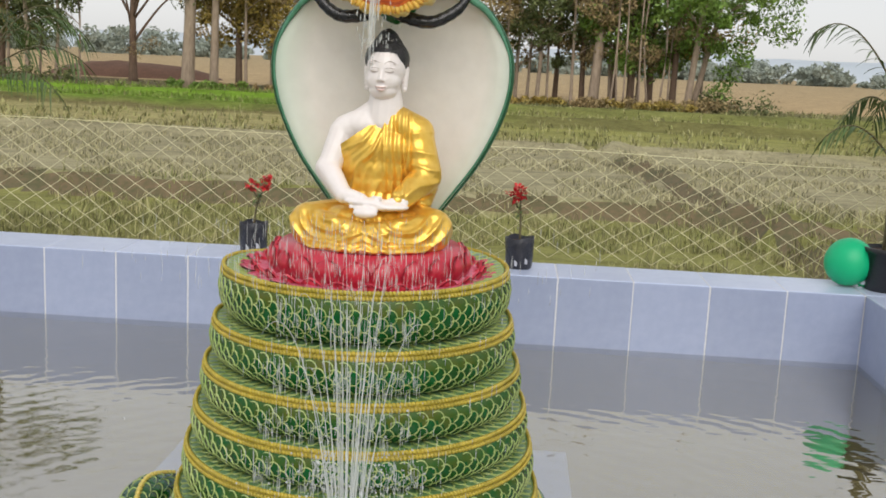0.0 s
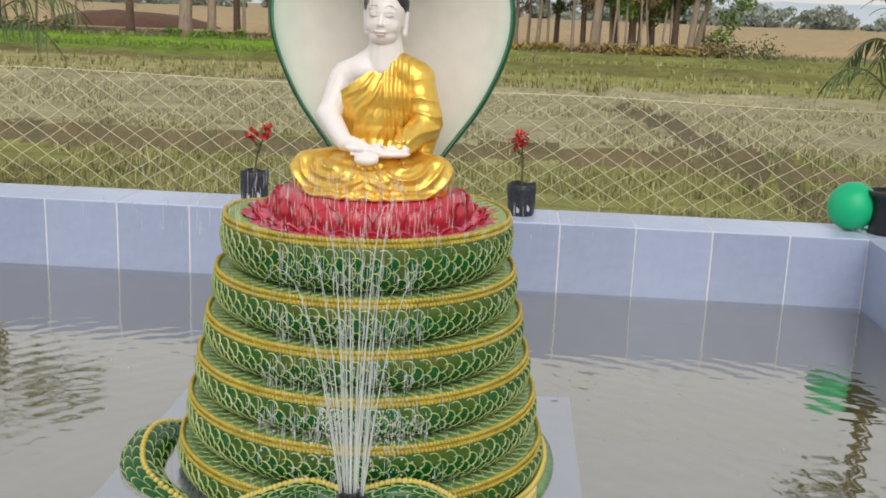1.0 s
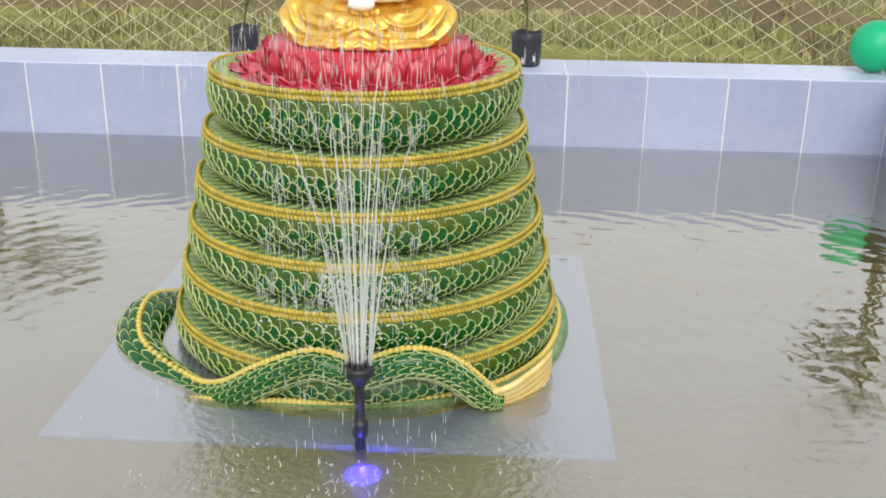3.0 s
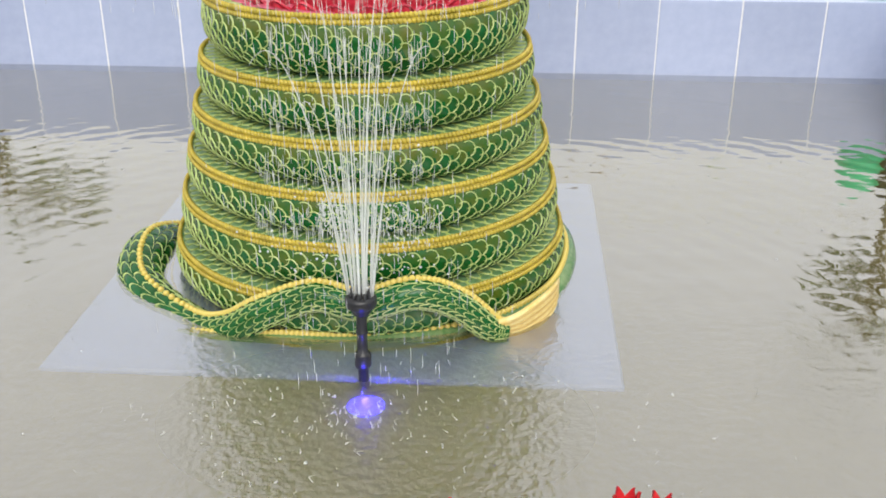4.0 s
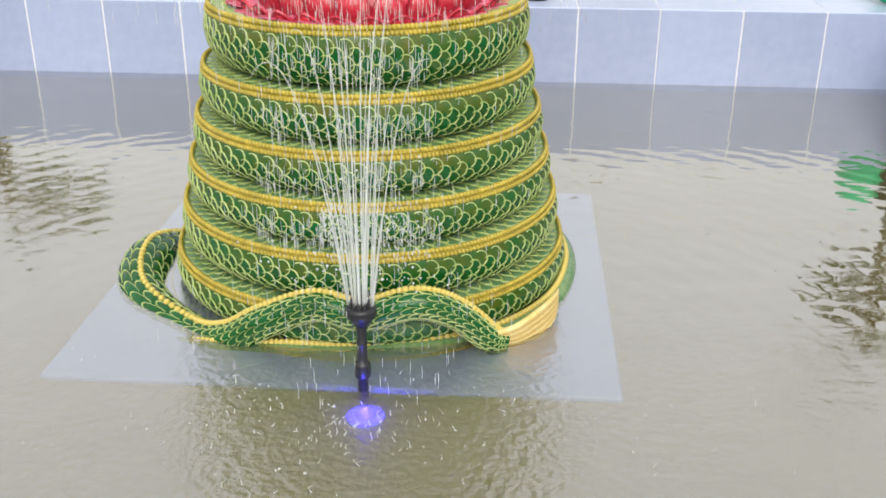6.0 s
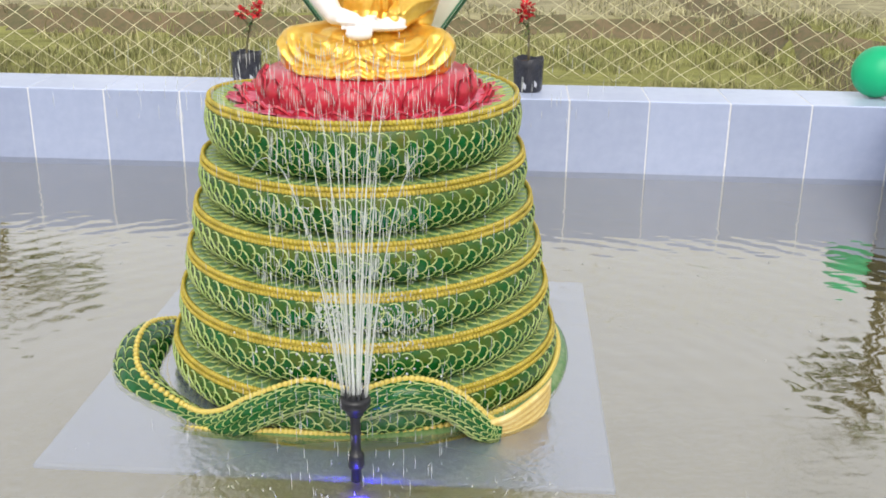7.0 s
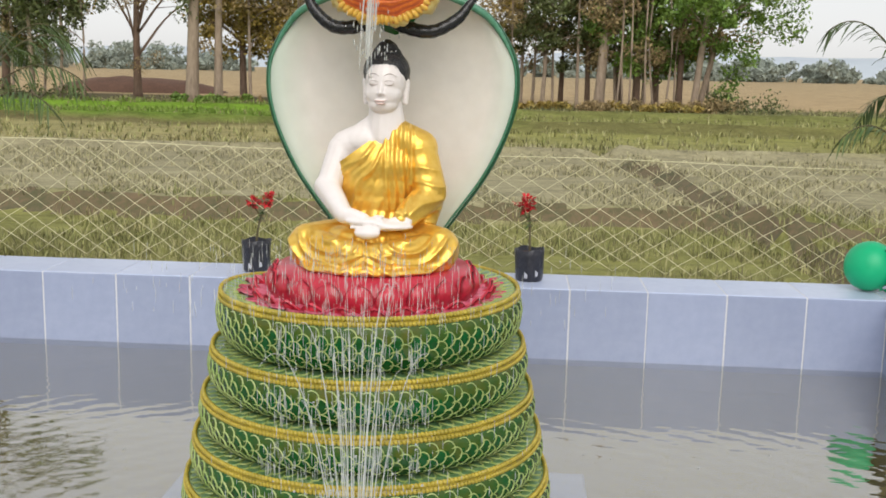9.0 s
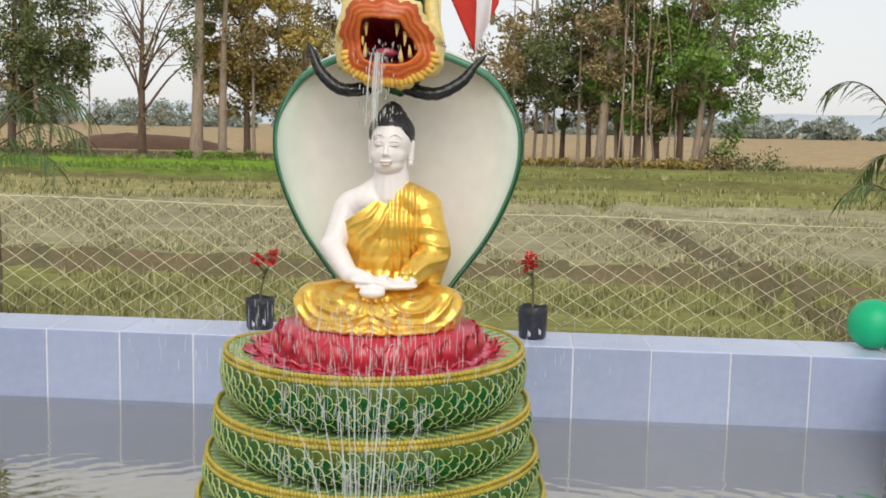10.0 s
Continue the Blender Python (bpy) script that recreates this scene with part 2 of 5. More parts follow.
def water_material():
    """Silty pond water: half clear, half clouded, with a mirror surface that ripples."""
    m = bpy.data.materials.new("silty_pond_water")
    m.use_nodes = True
    n, l = m.node_tree.nodes, m.node_tree.links
    n.remove(n["Principled BSDF"])
    co = n.new("ShaderNodeTexCoord")
    def wave(scale, stretch, rot, detail):
        mp = n.new("ShaderNodeMapping")
        mp.inputs["Scale"].default_value = stretch
        mp.inputs["Rotation"].default_value = (0, 0, rot)
        l.new(co.outputs["Object"], mp.inputs[0])
        t = n.new("ShaderNodeTexNoise")
        t.inputs["Scale"].default_value, t.inputs["Detail"].default_value = scale, detail
        l.new(mp.outputs[0], t.inputs["Vector"])
        return t.outputs[0]
    a, c = wave(5.0, (0.55, 1.5, 1), 0.35, 2), wave(16, (0.6, 1.4, 1), -0.3, 2)
    mix = n.new("ShaderNodeMath")
    mix.operation = 'MULTIPLY_ADD'
    l.new(c, mix.inputs[0])
    mix.inputs[1].default_value = 0.22
    l.new(a, mix.inputs[2])
    # rings spreading from where the jets fall back
    rp = n.new("ShaderNodeMapping")
    rp.inputs["Location"].default_value = (-0.15, 0.95, 0)
    l.new(co.outputs["Object"], rp.inputs[0])
    ring = n.new("ShaderNodeTexWave")
    ring.wave_type, ring.rings_direction = 'RINGS', 'Z'
    ring.inputs["Scale"].default_value, ring.inputs["Distortion"].default_value = 3.2, 3.0
    ring.inputs["Detail"].default_value, ring.inputs["Detail Scale"].default_value = 2.0, 1.5
    l.new(rp.outputs[0], ring.inputs["Vector"])
    mix2 = n.new("ShaderNodeMath")
    mix2.operation = 'MULTIPLY_ADD'
    l.new(ring.outputs[1], mix2.inputs[0])
    mix2.inputs[1].default_value = 0.17
    l.new(mix.outputs[0], mix2.inputs[2])
    # choppy patch under the falling drops
    cp = n.new("ShaderNodeMapping")
    cp.inputs["Location"].default_value = (-0.2 / 1.5, 1.15 / 1.05, 0)
    cp.inputs["Scale"].default_value = (1 / 1.5, 1 / 1.05, 1)
    l.new(co.outputs["Object"], cp.inputs[0])
    sph = n.new("ShaderNodeTexGradient")
    sph.gradient_type = 'SPHERICAL'
    l.new(cp.outputs[0], sph.inputs[0])
    chop = n.new("ShaderNodeMath")
    chop.operation = 'MULTIPLY'
    l.new(wave(42, (1, 1, 1), 0.0, 3), chop.inputs[0])
    l.new(sph.outputs[1], chop.inputs[1])
    mix3 = n.new("ShaderNodeMath")
    mix3.operation = 'MULTIPLY_ADD'
    l.new(chop.outputs[0], mix3.inputs[0])
    mix3.inputs[1].default_value = 3.2
    l.new(mix2.outputs[0], mix3.inputs[2])
    bp = n.new("ShaderNodeBump")
    bp.inputs["Strength"].default_value, bp.inputs["Distance"].default_value = 0.14, 0.022
    l.new(mix3.outputs[0], bp.inputs["Height"])
    df, tr, gl = n.new("ShaderNodeBsdfDiffuse"), n.new("ShaderNodeBsdfTransparent"), n.new("ShaderNodeBsdfGlossy")
    cl = n.new("ShaderNodeTexNoise")
    cl.inputs["Scale"].default_value, cl.inputs["Detail"].default_value = 1.1, 4
    l.new(co.outputs["Object"], cl.inputs["Vector"])
    cm = n.new("ShaderNodeMix")
    cm.data_type = 'RGBA'
    cm.inputs[6].default_value, cm.inputs[7].default_value = (0.255, 0.21, 0.068, 1), (0.295, 0.25, 0.095, 1)
    l.new(cl.outputs[0], cm.inputs[0])
    l.new(cm.outputs[2], df.inputs[0])
    tr.inputs[0].default_value = (0.97, 0.98, 0.98, 1)
    soft = n.new("ShaderNodeMapRange")
    soft.inputs[3].default_value, soft.inputs[4].default_value = 0.03, 0.40
    l.new(sph.outputs[1], soft.inputs[0])
    l.new(soft.outputs[0], gl.inputs[1])
    l.new(bp.outputs[0], gl.inputs["Normal"])
    body = n.new("ShaderNodeMixShader")
    body.inputs[0].default_value = 0.80
    l.new(df.outputs[0], body.inputs[1])
    l.new(tr.outputs[0], body.inputs[2])
    lw = n.new("ShaderNodeLayerWeight")
    lw.inputs[0].default_value = 0.5
    l.new(bp.outputs[0], lw.inputs["Normal"])
    pw = n.new("ShaderNodeMath")
    pw.operation = 'POWER'
    pw.inputs[1].default_value = 2.6
    l.new(lw.outputs["Facing"], pw.inputs[0])
    fr = n.new("ShaderNodeMapRange")
    fr.inputs[3].default_value = 0.40
    l.new(pw.outputs[0], fr.inputs[0])
    top = n.new("ShaderNodeMixShader")
    l.new(fr.outputs[0], top.inputs[0])
    l.new(body.outputs[0], top.inputs[1])
    l.new(gl.outputs[0], top.inputs[2])
    l.new(top.outputs[0], n["Material Output"].inputs[0])
    return m


def jet_material():
    m = bpy.data.materials.new("falling_water")
    m.use_nodes = True
    n, l = m.node_tree.nodes, m.node_tree.links
    b = n["Principled BSDF"]
    b.inputs["Base Color"].default_value = (0.85, 0.88, 0.86, 1)
    b.inputs["Roughness"].default_value = 0.12
    t = n.new("ShaderNodeBsdfTransparent")
    mx = n.new("ShaderNodeMixShader")
    mx.inputs[0].default_value = 0.36
    l.new(t.outputs[0], mx.inputs[1])
    l.new(b.outputs[0], mx.inputs[2])
    l.new(mx.outputs[0], n["Material Output"].inputs[0])
    return m


def glow_material(name, col, power):
    m = bpy.data.materials.new(name)
    m.use_nodes = True
    b = m.node_tree.nodes["Principled BSDF"]
    b.inputs["Base Color"].default_value = (*col, 1)
    b.inputs["Emission Color"].default_value = (*col, 1)
    b.inputs["Emission Strength"].default_value = power
    return m


M_FIELD, M_WATER, M_JET = field_material(), water_material(), jet_material()
M_LED = glow_material("blue_led", (0.03, 0.02, 1.0), 7.0)
led_light = new("led_light", bpy.data.lights.new("led_light", "POINT"))
led_light.data.energy, led_light.data.color, led_light.data.shadow_soft_size = 0.8, (0.05, 0.03, 1.0), 0.02
led_light.location = (0.165, -1.06, -0.006)


# ---------------------------------------------------------------- helpers
def thing(name, at, label, category, group="", kind=""):
    ob = new(name)
    ob.location = at
    ob.empty_display_size = 0.1
    return tagged(ob, label, category, group, kind)


def mesh_of(name, verts, faces, mats, idx=None, smooth=True):
    me = bpy.data.meshes.new(name)
    me.from_pydata([tuple(v) for v in verts], [], faces)
    for m in (mats if isinstance(mats, (list, tuple)) else [mats]):
        me.materials.append(m)
    if idx is not None:
        me.polygons.foreach_set("material_index", idx)
    if smooth:
        me.polygons.foreach_set("use_smooth", [True] * len(me.polygons))
    me.update()
    return me


def part(name, me, parent=None, label="", at=None, kind=""):
    ob = new(name, me)
    if parent is not None:
        ob.parent = parent
    if at is not None:
        ob.matrix_local = at if isinstance(at, Matrix) else Matrix.Translation(at)
    return tagged(ob, label, kind=kind)


def from_bm(name, bm, m, smooth=True):
    me = bpy.data.meshes.new(name)
    bm.to_mesh(me)
    bm.free()
    me.materials.append(m)
    if smooth:
        me.polygons.foreach_set("use_smooth", [True] * len(me.polygons))
    return me


def bevel_box(name, size, m, bev=0.004, seg=1):
    bm = bmesh.new()
    bmesh.ops.create_cube(bm, size=1, matrix=Matrix.Diagonal((*size, 1)))
    bmesh.ops.bevel(bm, geom=bm.edges[:], offset=bev, segments=seg, affect='EDGES')
    return from_bm(name, bm, m, False)


def lathe(profile, seg=24, squash=1.0):
    """Verts and faces of a turned shape from (radius, height) pairs."""
    vs, fs = [], []
    for r, z in profile:
        for k in range(seg):
            a = 2 * math.pi * k / seg
            vs.append((r * math.cos(a), r * math.sin(a) * squash, z))
    for j in range(len(profile) - 1):
        for k in range(seg):
            a, b = j * seg + k, j * seg + (k + 1) % seg
            fs.append((a, b, b + seg, a + seg))
    return vs, fs


def spline(pts, n):
    """n points on a smooth curve through pts (rows of any width)."""
    p = np.array(pts, float)
    p = np.vstack([2 * p[0] - p[1], p, 2 * p[-1] - p[-2]])
    out = []
    for t in np.linspace(0, len(p) - 3 - 1e-6, n):
        i = int(t)
        f = t - i
        a, b, c, d = p[i:i + 4]
        out.append(0.5 * ((2 * b) + (c - a) * f + (2 * a - 5 * b + 4 * c - d) * f * f + (3 * b - a - 3 * c + d) * f ** 3))
    return np.array(out)


def tube(pts, radii, seg=8, up=(0, 0, 1), cap=True):
    """Verts, faces of a tube along pts."""
    pts = np.array(pts, float)
    vs, fs = [], []
    tang = np.gradient(pts, axis=0)
    for i, p in enumerate(pts):
        d = Vector(tang[i]).normalized()
        s = d.cross(Vector(up))
        s = s.normalized() if s.length > 1e-3 else Vector((1, 0, 0))
        u = s.cross(d)
        for k in range(seg):
            a = 2 * math.pi * k / seg
            vs.append(Vector(p) + (s * math.cos(a) + u * math.sin(a)) * float(radii[i]))
    n = len(pts)
    for i in range(n - 1):
        for k in range(seg):
            a, b = i * seg + k, i * seg + (k + 1) % seg
            fs.append((a, b, b + seg, a + seg))
    if cap:
        fs.append(tuple(range(seg - 1, -1, -1)))
        fs.append(tuple(range((n - 1) * seg, n * seg)))
    return vs, fs


class Build:
    """Collects many small pieces into one mesh."""
    def __init__(self):
        self.v, self.f, self.i = [], [], []

    def add(self, vs, fs, slot=0):
        o = len(self.v)
        self.v.extend(vs)
        self.f.extend(tuple(k + o for k in f) for f in fs)
        self.i.extend([slot] * len(fs))

    def mesh(self, name, mats, smooth=True):
        return mesh_of(name, self.v, self.f, mats, self.i, smooth)


def ball(c, r, rot=None, seg=8, rings=5):
    vs, fs = [], []
    r = (r, r, r) if isinstance(r, (int, float)) else r
    for j in range(rings + 1):
        t = math.pi * j / rings
        for k in range(seg):
            a = 2 * math.pi * k / seg
            p = Vector((r[0] * math.sin(t) * math.cos(a), r[1] * math.sin(t) * math.sin(a), r[2] * math.cos(t)))
            vs.append((rot @ p if rot else p) + Vector(c))
    for j in range(rings):
        for k in range(seg):
            a, b = j * seg + k, j * seg + (k + 1) % seg
            fs.append((a, a + seg, b + seg, b))
    return vs, fs


# ---------------------------------------------------------------- ground
POOL = (-3.6, 2.8, -2.62, 2.40)      # outer edges of the basin


def bund_y(x):
    return 6.55 + 0.18 * math.sin(x * 0.9) + 0.1 * math.sin(x * 2.3 + 1)


def bank_x(y):
    return 2.0 + (13.6 - y) * 0.125 + 0.08 * math.sin(y * 1.4)


def ground_z(x, y):
    z = 0.02 + 0.02 * noise.noise((x * 0.9, y * 0.9, 0)) + 0.012 * noise.noise((x * 4, y * 4, 3))
    if y > 2:
        if x < 2.9:
            z += 0.15 / (1 + math.exp(max(-40, min(40, -(y - bund_y(x)) * 20))))
            z += 0.06 * math.exp(-((y - bund_y(x) - 0.2) / 0.16) ** 2)
        else:
            z += 0.15 / (1 + math.exp(max(-40, min(40, -(y - 5.9 - 0.25 * (x - 2.9)) * 16))))
        if y < 14.5:
            d = x - bank_x(y)
            z += 0.08 * math.exp(-((d - 0.14) / 0.18) ** 2) - 0.12 * math.exp(-((d + 0.2) / 0.16) ** 2)
        z += 0.13 * math.exp(-((y - 13.2 - 0.1 * x - 0.3 * noise.noise((x * 0.3, 0, 7))) / 0.22) ** 2)
        z += 0.22 * math.exp(-((y - 20.6 - 0.05 * x) / 0.35) ** 2)
        z += 0.2 * math.exp(-((y - 27.5 - 0.05 * x) / 0.4) ** 2)
        if y > 34:
            z += 0.06 * math.sin(y * 0.55 + 0.03 * x) * min(1, (y - 34) / 10)
    return z


def build_ground():
    far = [20 * 1.13 ** k for k in range(42)]
    ys = [-f for f in reversed(far)] + list(np.arange(-18, 2.3, 1.1)) + [2.35] + list(np.arange(2.45, 16, 0.1)) + list(np.arange(16, 32, 0.3)) + [32 * 1.06 ** k for k in range(78)]
    xs = [-f * 0.6 for f in reversed(far)] + list(np.arange(-11, 9, 0.16)) + [f * 0.6 for f in far if f * 0.6 > 9]
    xs, ys = sorted(xs), sorted(ys)
    vs = [(x, y, ground_z(x, y)) for y in ys for x in xs]
    w = len(xs)
    fs, idx = [], []
    for j in range(len(ys) - 1):
        for i in range(w - 1):
            cx, cy = (xs[i] + xs[i + 1]) / 2, (ys[j] + ys[j + 1]) / 2
            if POOL[0] + 0.1 < cx < POOL[1] - 0.1 and POOL[2] + 0.1 < cy < POOL[3] - 0.1:
                continue
            fs.append((j * w + i, j * w + i + 1, (j + 1) * w + i + 1, (j + 1) * w + i))
            soil = 0
            if 2.4 < cy < 12.2 and -11 < cx < 9:
                gx = ground_z(cx + 0.05, cy) - ground_z(cx - 0.05, cy)
                gy = ground_z(cx, cy + 0.05) - ground_z(cx, cy - 0.05)
                soil = 1 if math.hypot(gx, gy) > 0.037 + 0.030 * noise.noise((cx * 2.6, cy * 2.6, 5)) else 0
            idx.append(soil)
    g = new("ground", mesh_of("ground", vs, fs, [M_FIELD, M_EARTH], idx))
    tagged(g, "flat dry paddy fields with low earth bunds", "field", kind="structure")


build_ground()


def blades(name, n, area, m, h, w, clump, seed, label, tall=0.0):
    """Tufts of narrow blades scattered over a field."""
    rng = np.random.default_rng(seed)
    b = Build()
    for _ in range(n):
        x, y = rng.uniform(area[0], area[1]), area[2] + (area[3] - area[2]) * rng.uniform(0, 1) ** 1.4
        if noise.noise((x * 0.8, y * 0.8, seed)) < -0.18:
            continue
        z = ground_z(x, y) - 0.01
        if abs(ground_z(x, y + .06) - z - .01) > .014 and rng.uniform() < .6:
            continue
        for _ in range(clump):
            px, py = x + rng.normal(0, 0.03), y + rng.normal(0, 0.03)
            a, ln = rng.uniform(0, 6.283), h * rng.uniform(0.5, 1.3) * (1 + tall * (rng.uniform() > 0.93))
            lean = rng.uniform(0.2, 0.9) * ln
            dx, dy = math.cos(a), math.sin(a)
            sx, sy = -dy * w * 0.5, dx * w * 0.5
            b.add([(px - sx, py - sy, z), (px + sx, py + sy, z), (px + dx * lean * .4 + sx * .7, py + dy * lean * .4 + sy * .7, z + ln * 0.6),
                   (px + dx * lean * .4 - sx * .7, py + dy * lean * .4 - sy * .7, z + ln * 0.6), (px + dx * lean, py + dy * lean, z + ln)],
                  [(0, 1, 2, 3), (3, 2, 4)])
    ob = new(name, b.mesh(name, m, False))
    tagged(ob, label, "grass", kind="stuff")


blades("rough_grass", 9500, (-5.5, 6, 2.5, 6.8), M_GRASS, 0.085, 0.010, 4, 3, "rough green and straw coloured grass behind the basin", 1.2)
blades("rice_stubble", 13000, (-8, 9, 6.7, 15), M_STUBBLE, 0.07, 0.014, 3, 4, "cut dry rice stubble on the fallow field")
blades("young_rice", 6000, (-17, -1.5, 21, 31), M_PADDY, 0.16, 0.03, 3, 5, "bright green strip of young rice plants")
blades("verge_grass", 7000, (-15, 15, 14, 38), M_GRASS, 0.12, 0.03, 3, 6, "olive grass on the bunds before the trees")

# ---------------------------------------------------------------- basin
T = 0.4
WALL_H = 0.375


def wall_run(name, a, b, z0=-0.7, inner=0):
    """A masonry core of the basin wall, from corner a to corner b of its plan."""
    me = bevel_box(name, (b[0] - a[0], b[1] - a[1], WALL_H - 0.0025 - z0), M_GROUT, 0.002)
    ob = new(name, me)
    ob.location = ((a[0] + b[0]) / 2, (a[1] + b[1]) / 2, (WALL_H - 0.0025 + z0) / 2)
    return tagged(ob, "low basin wall of grey-blue tiles with white joints", "wall", kind="structure")


G, GJ = 0.012, 0.0025
wall_n = wall_run("wall_north", (-3.6, 2.0 + GJ), (2.8, 2.4))
wall_s = wall_run("wall_south", (-3.6, -2.6), (2.8, -2.2 - GJ))
wall_e = wall_run("wall_east", (2.4 + GJ, -2.2 - GJ), (2.8, 2.0 + GJ))
wall_w = wall_run("wall_west", (-3.6, -2.2 - GJ), (-3.2 - GJ, 2.0 + GJ))
# floor set just below the surface, standing in for opaque murk
floor_me = bevel_box("basin_floor", (6.4, 5.0, 0.1), M_SILT, 0.01)
tagged(part("basin_floor", floor_me, at=(-0.4, -0.1, -0.078)), "raised silty floor standing in for the murk of the water", "floor", kind="structure")
tile_front = bevel_box("tile", (T - 0.007, G, 0.72), M_TILE, 0.0025)
tile_side = bevel_box("tile", (G, T - 0.007, 0.72), M_TILE, 0.0025)
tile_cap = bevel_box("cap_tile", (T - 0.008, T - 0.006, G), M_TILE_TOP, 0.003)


def tile(me, name, wall, x, y, z):
    ob = new(name, me)
    ob.parent = wall
    j = random.uniform(-0.0012, 0.0012)
    ob.matrix_parent_inverse = wall.matrix_world.inverted()
    ob.matrix_basis = Matrix.Translation((x + j, y + j, z + j * 0.4)) @ Euler((0, 0, j * 1.5)).to_matrix().to_4x4()


bpy.context.view_layer.update()
ZT = WALL_H - 0.36 - 0.004
for k in range(16):
    x = -3.4 + T * k
    if -3.2 < x < 2.4:
        tile(tile_front, "tile", wall_n, x, 2.0 + G / 2, ZT)
        tile(tile_front, "tile", wall_s, x, -2.2 - G / 2, ZT)
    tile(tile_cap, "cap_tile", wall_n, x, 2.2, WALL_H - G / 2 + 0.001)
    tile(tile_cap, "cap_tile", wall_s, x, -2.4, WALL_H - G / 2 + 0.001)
half_side = bevel_box("tile", (G, T / 2 - 0.007, 0.72), M_TILE, 0.0025)
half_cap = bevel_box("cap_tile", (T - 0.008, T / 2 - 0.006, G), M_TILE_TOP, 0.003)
for k in range(11):
    y = 1.8 - T * k
    if k == 10:
        y, tile_side, tile_cap = -2.1, half_side, half_cap
    tile(tile_side, "tile", wall_e, 2.4 + G / 2, y, ZT)
    tile(tile_cap, "cap_tile", wall_e, 2.6, y, WALL_H - G / 2 + 0.001)
    tile(tile_side, "tile", wall_w, -3.2 - G / 2, y, ZT)
    tile(tile_cap, "cap_tile", wall_w, -3.4, y, WALL_H - G / 2 + 0.001)

water_me = bpy.data.meshes.new("water")
water_me.from_pydata([(-3.2, -2.2, 0), (2.4, -2.2, 0), (2.4, 2.0, 0), (-3.2, 2.0, 0)], [], [(0, 1, 2, 3)])
water_me.materials.append(M_WATER)
water_ob = tagged(new("water", water_me), "rippled grey-green silty water in the basin", "water", kind="structure")

slab = bevel_box("plinth_slab", (1.492, 1.425, 0.54), M_SLAB, 0.006)
tagged(part("plinth_slab", slab, at=(0.05, -0.242, -0.014 - 0.27)), "pale blue square plinth just under the water", "plinth")

# ---------------------------------------------------------------- serpent: coils
CX, CY = 0.077, -0.20
serpent = thing("serpent_fountain", (CX, CY, -0.03), "green and gold painted coiled serpent fountain with flared white hood", "fountain")
SZ = 0.03


LEVELS = [.826, .822, .655, .515, .385, .254, .108, -.02, -.10, -.2]      # front height of each turn's rim


def rim_z(u):
    """Each turn lies almost level in front and drops to the next one behind."""
    k = math.floor(u)
    t = u - k
    w = min(1.0, max(0.0, (t - .22) / .56))
    w = w * w * (3 - 2 * w)
    return LEVELS[k + 1] * (1 - w) + LEVELS[k + 2] * w - .016 * (t - round(t)) + SZ


def rim_r(u):
    return float(np.interp(u, [-1, 0, 1, 2, 3, 4, 5, 6, 7], [.440, .448, .474, .502, .530, .557, .585, .622, .66]))


def prof(u):
    h = rim_z(u) - rim_z(u + 1) if u > 0 else 0.166
    h = max(h, 0.09)
    s = -.03 if u < .3 else .004
    return [(-.17, s), (-.09, s * .7 + .002), (-.02, .002), (-.006, .002), (.001, -.007), (.007, -.024), (.012, -.36 * h), (.006, -.62 * h), (-.018, -.84 * h), (-.064, -.99 * h)]


def coil_point(u, dr, dz):
    a = -math.pi / 2 - 2 * math.pi * u
    r = rim_r(u) + dr
    return Vector((r * math.cos(a), r * math.sin(a), rim_z(u) + dz))


def coil_surf(u, v):
    """v 0 at the rim, 1 at the tucked-in foot of the coil; below 0 the shelf inside the rim."""
    p = prof(u)
    if v >= 0:
        q, s = p[4:], v
    else:
        q, s = p[3::-1], -v
    t = s * (len(q) - 1)
    i = min(int(t), len(q) - 2)
    f = t - i
    return coil_point(u, q[i][0] * (1 - f) + q[i + 1][0] * f, q[i][1] * (1 - f) + q[i + 1][1] * f)


def add_scale(b, surf, u0, v0, a, c, lift, slots, seg=8, flip=1):
    """One raised scale: a pale arched ridge with a domed middle, laid on surf(u, v)."""
    e = 1e-3
    p0 = surf(u0, v0)
    nrm = (surf(u0 + e, v0) - p0).cross(surf(u0, v0 + e * 5) - p0)
    if nrm.length < 1e-12:
        return
    nrm = nrm.normalized() * flip
    rows = []
    for k, up in ((1.0, 0.0), (0.95, lift), (0.885, 0.1 * lift)):
        rows.append([surf(u0 + a * (k * math.cos(math.pi * j / seg) - 0.28 * k * math.sin(math.pi * j / seg)), v0 + c * (0.42 - k * math.sin(math.pi * j / seg))) + nrm * up for j in range(seg + 1)])
    vs = rows[0] + rows[1] + rows[2]
    n = seg + 1
    fs = []
    for r in range(2):
        for j in range(seg):
            fs.append((r * n + j, r * n + j + 1, (r + 1) * n + j + 1, (r + 1) * n + j))
    b.add(vs, fs, slots[0])
    mid = surf(u0, v0 + c * 0.05) + nrm * lift * 0.9
    low = surf(u0, v0 + c * 0.42) + nrm * lift * 0.2
    b.add(rows[2] + [mid, low], [(j, j + 1, n) for j in range(seg)] + [(0, n, n + 1), (n, seg, n + 1)], slots[1])


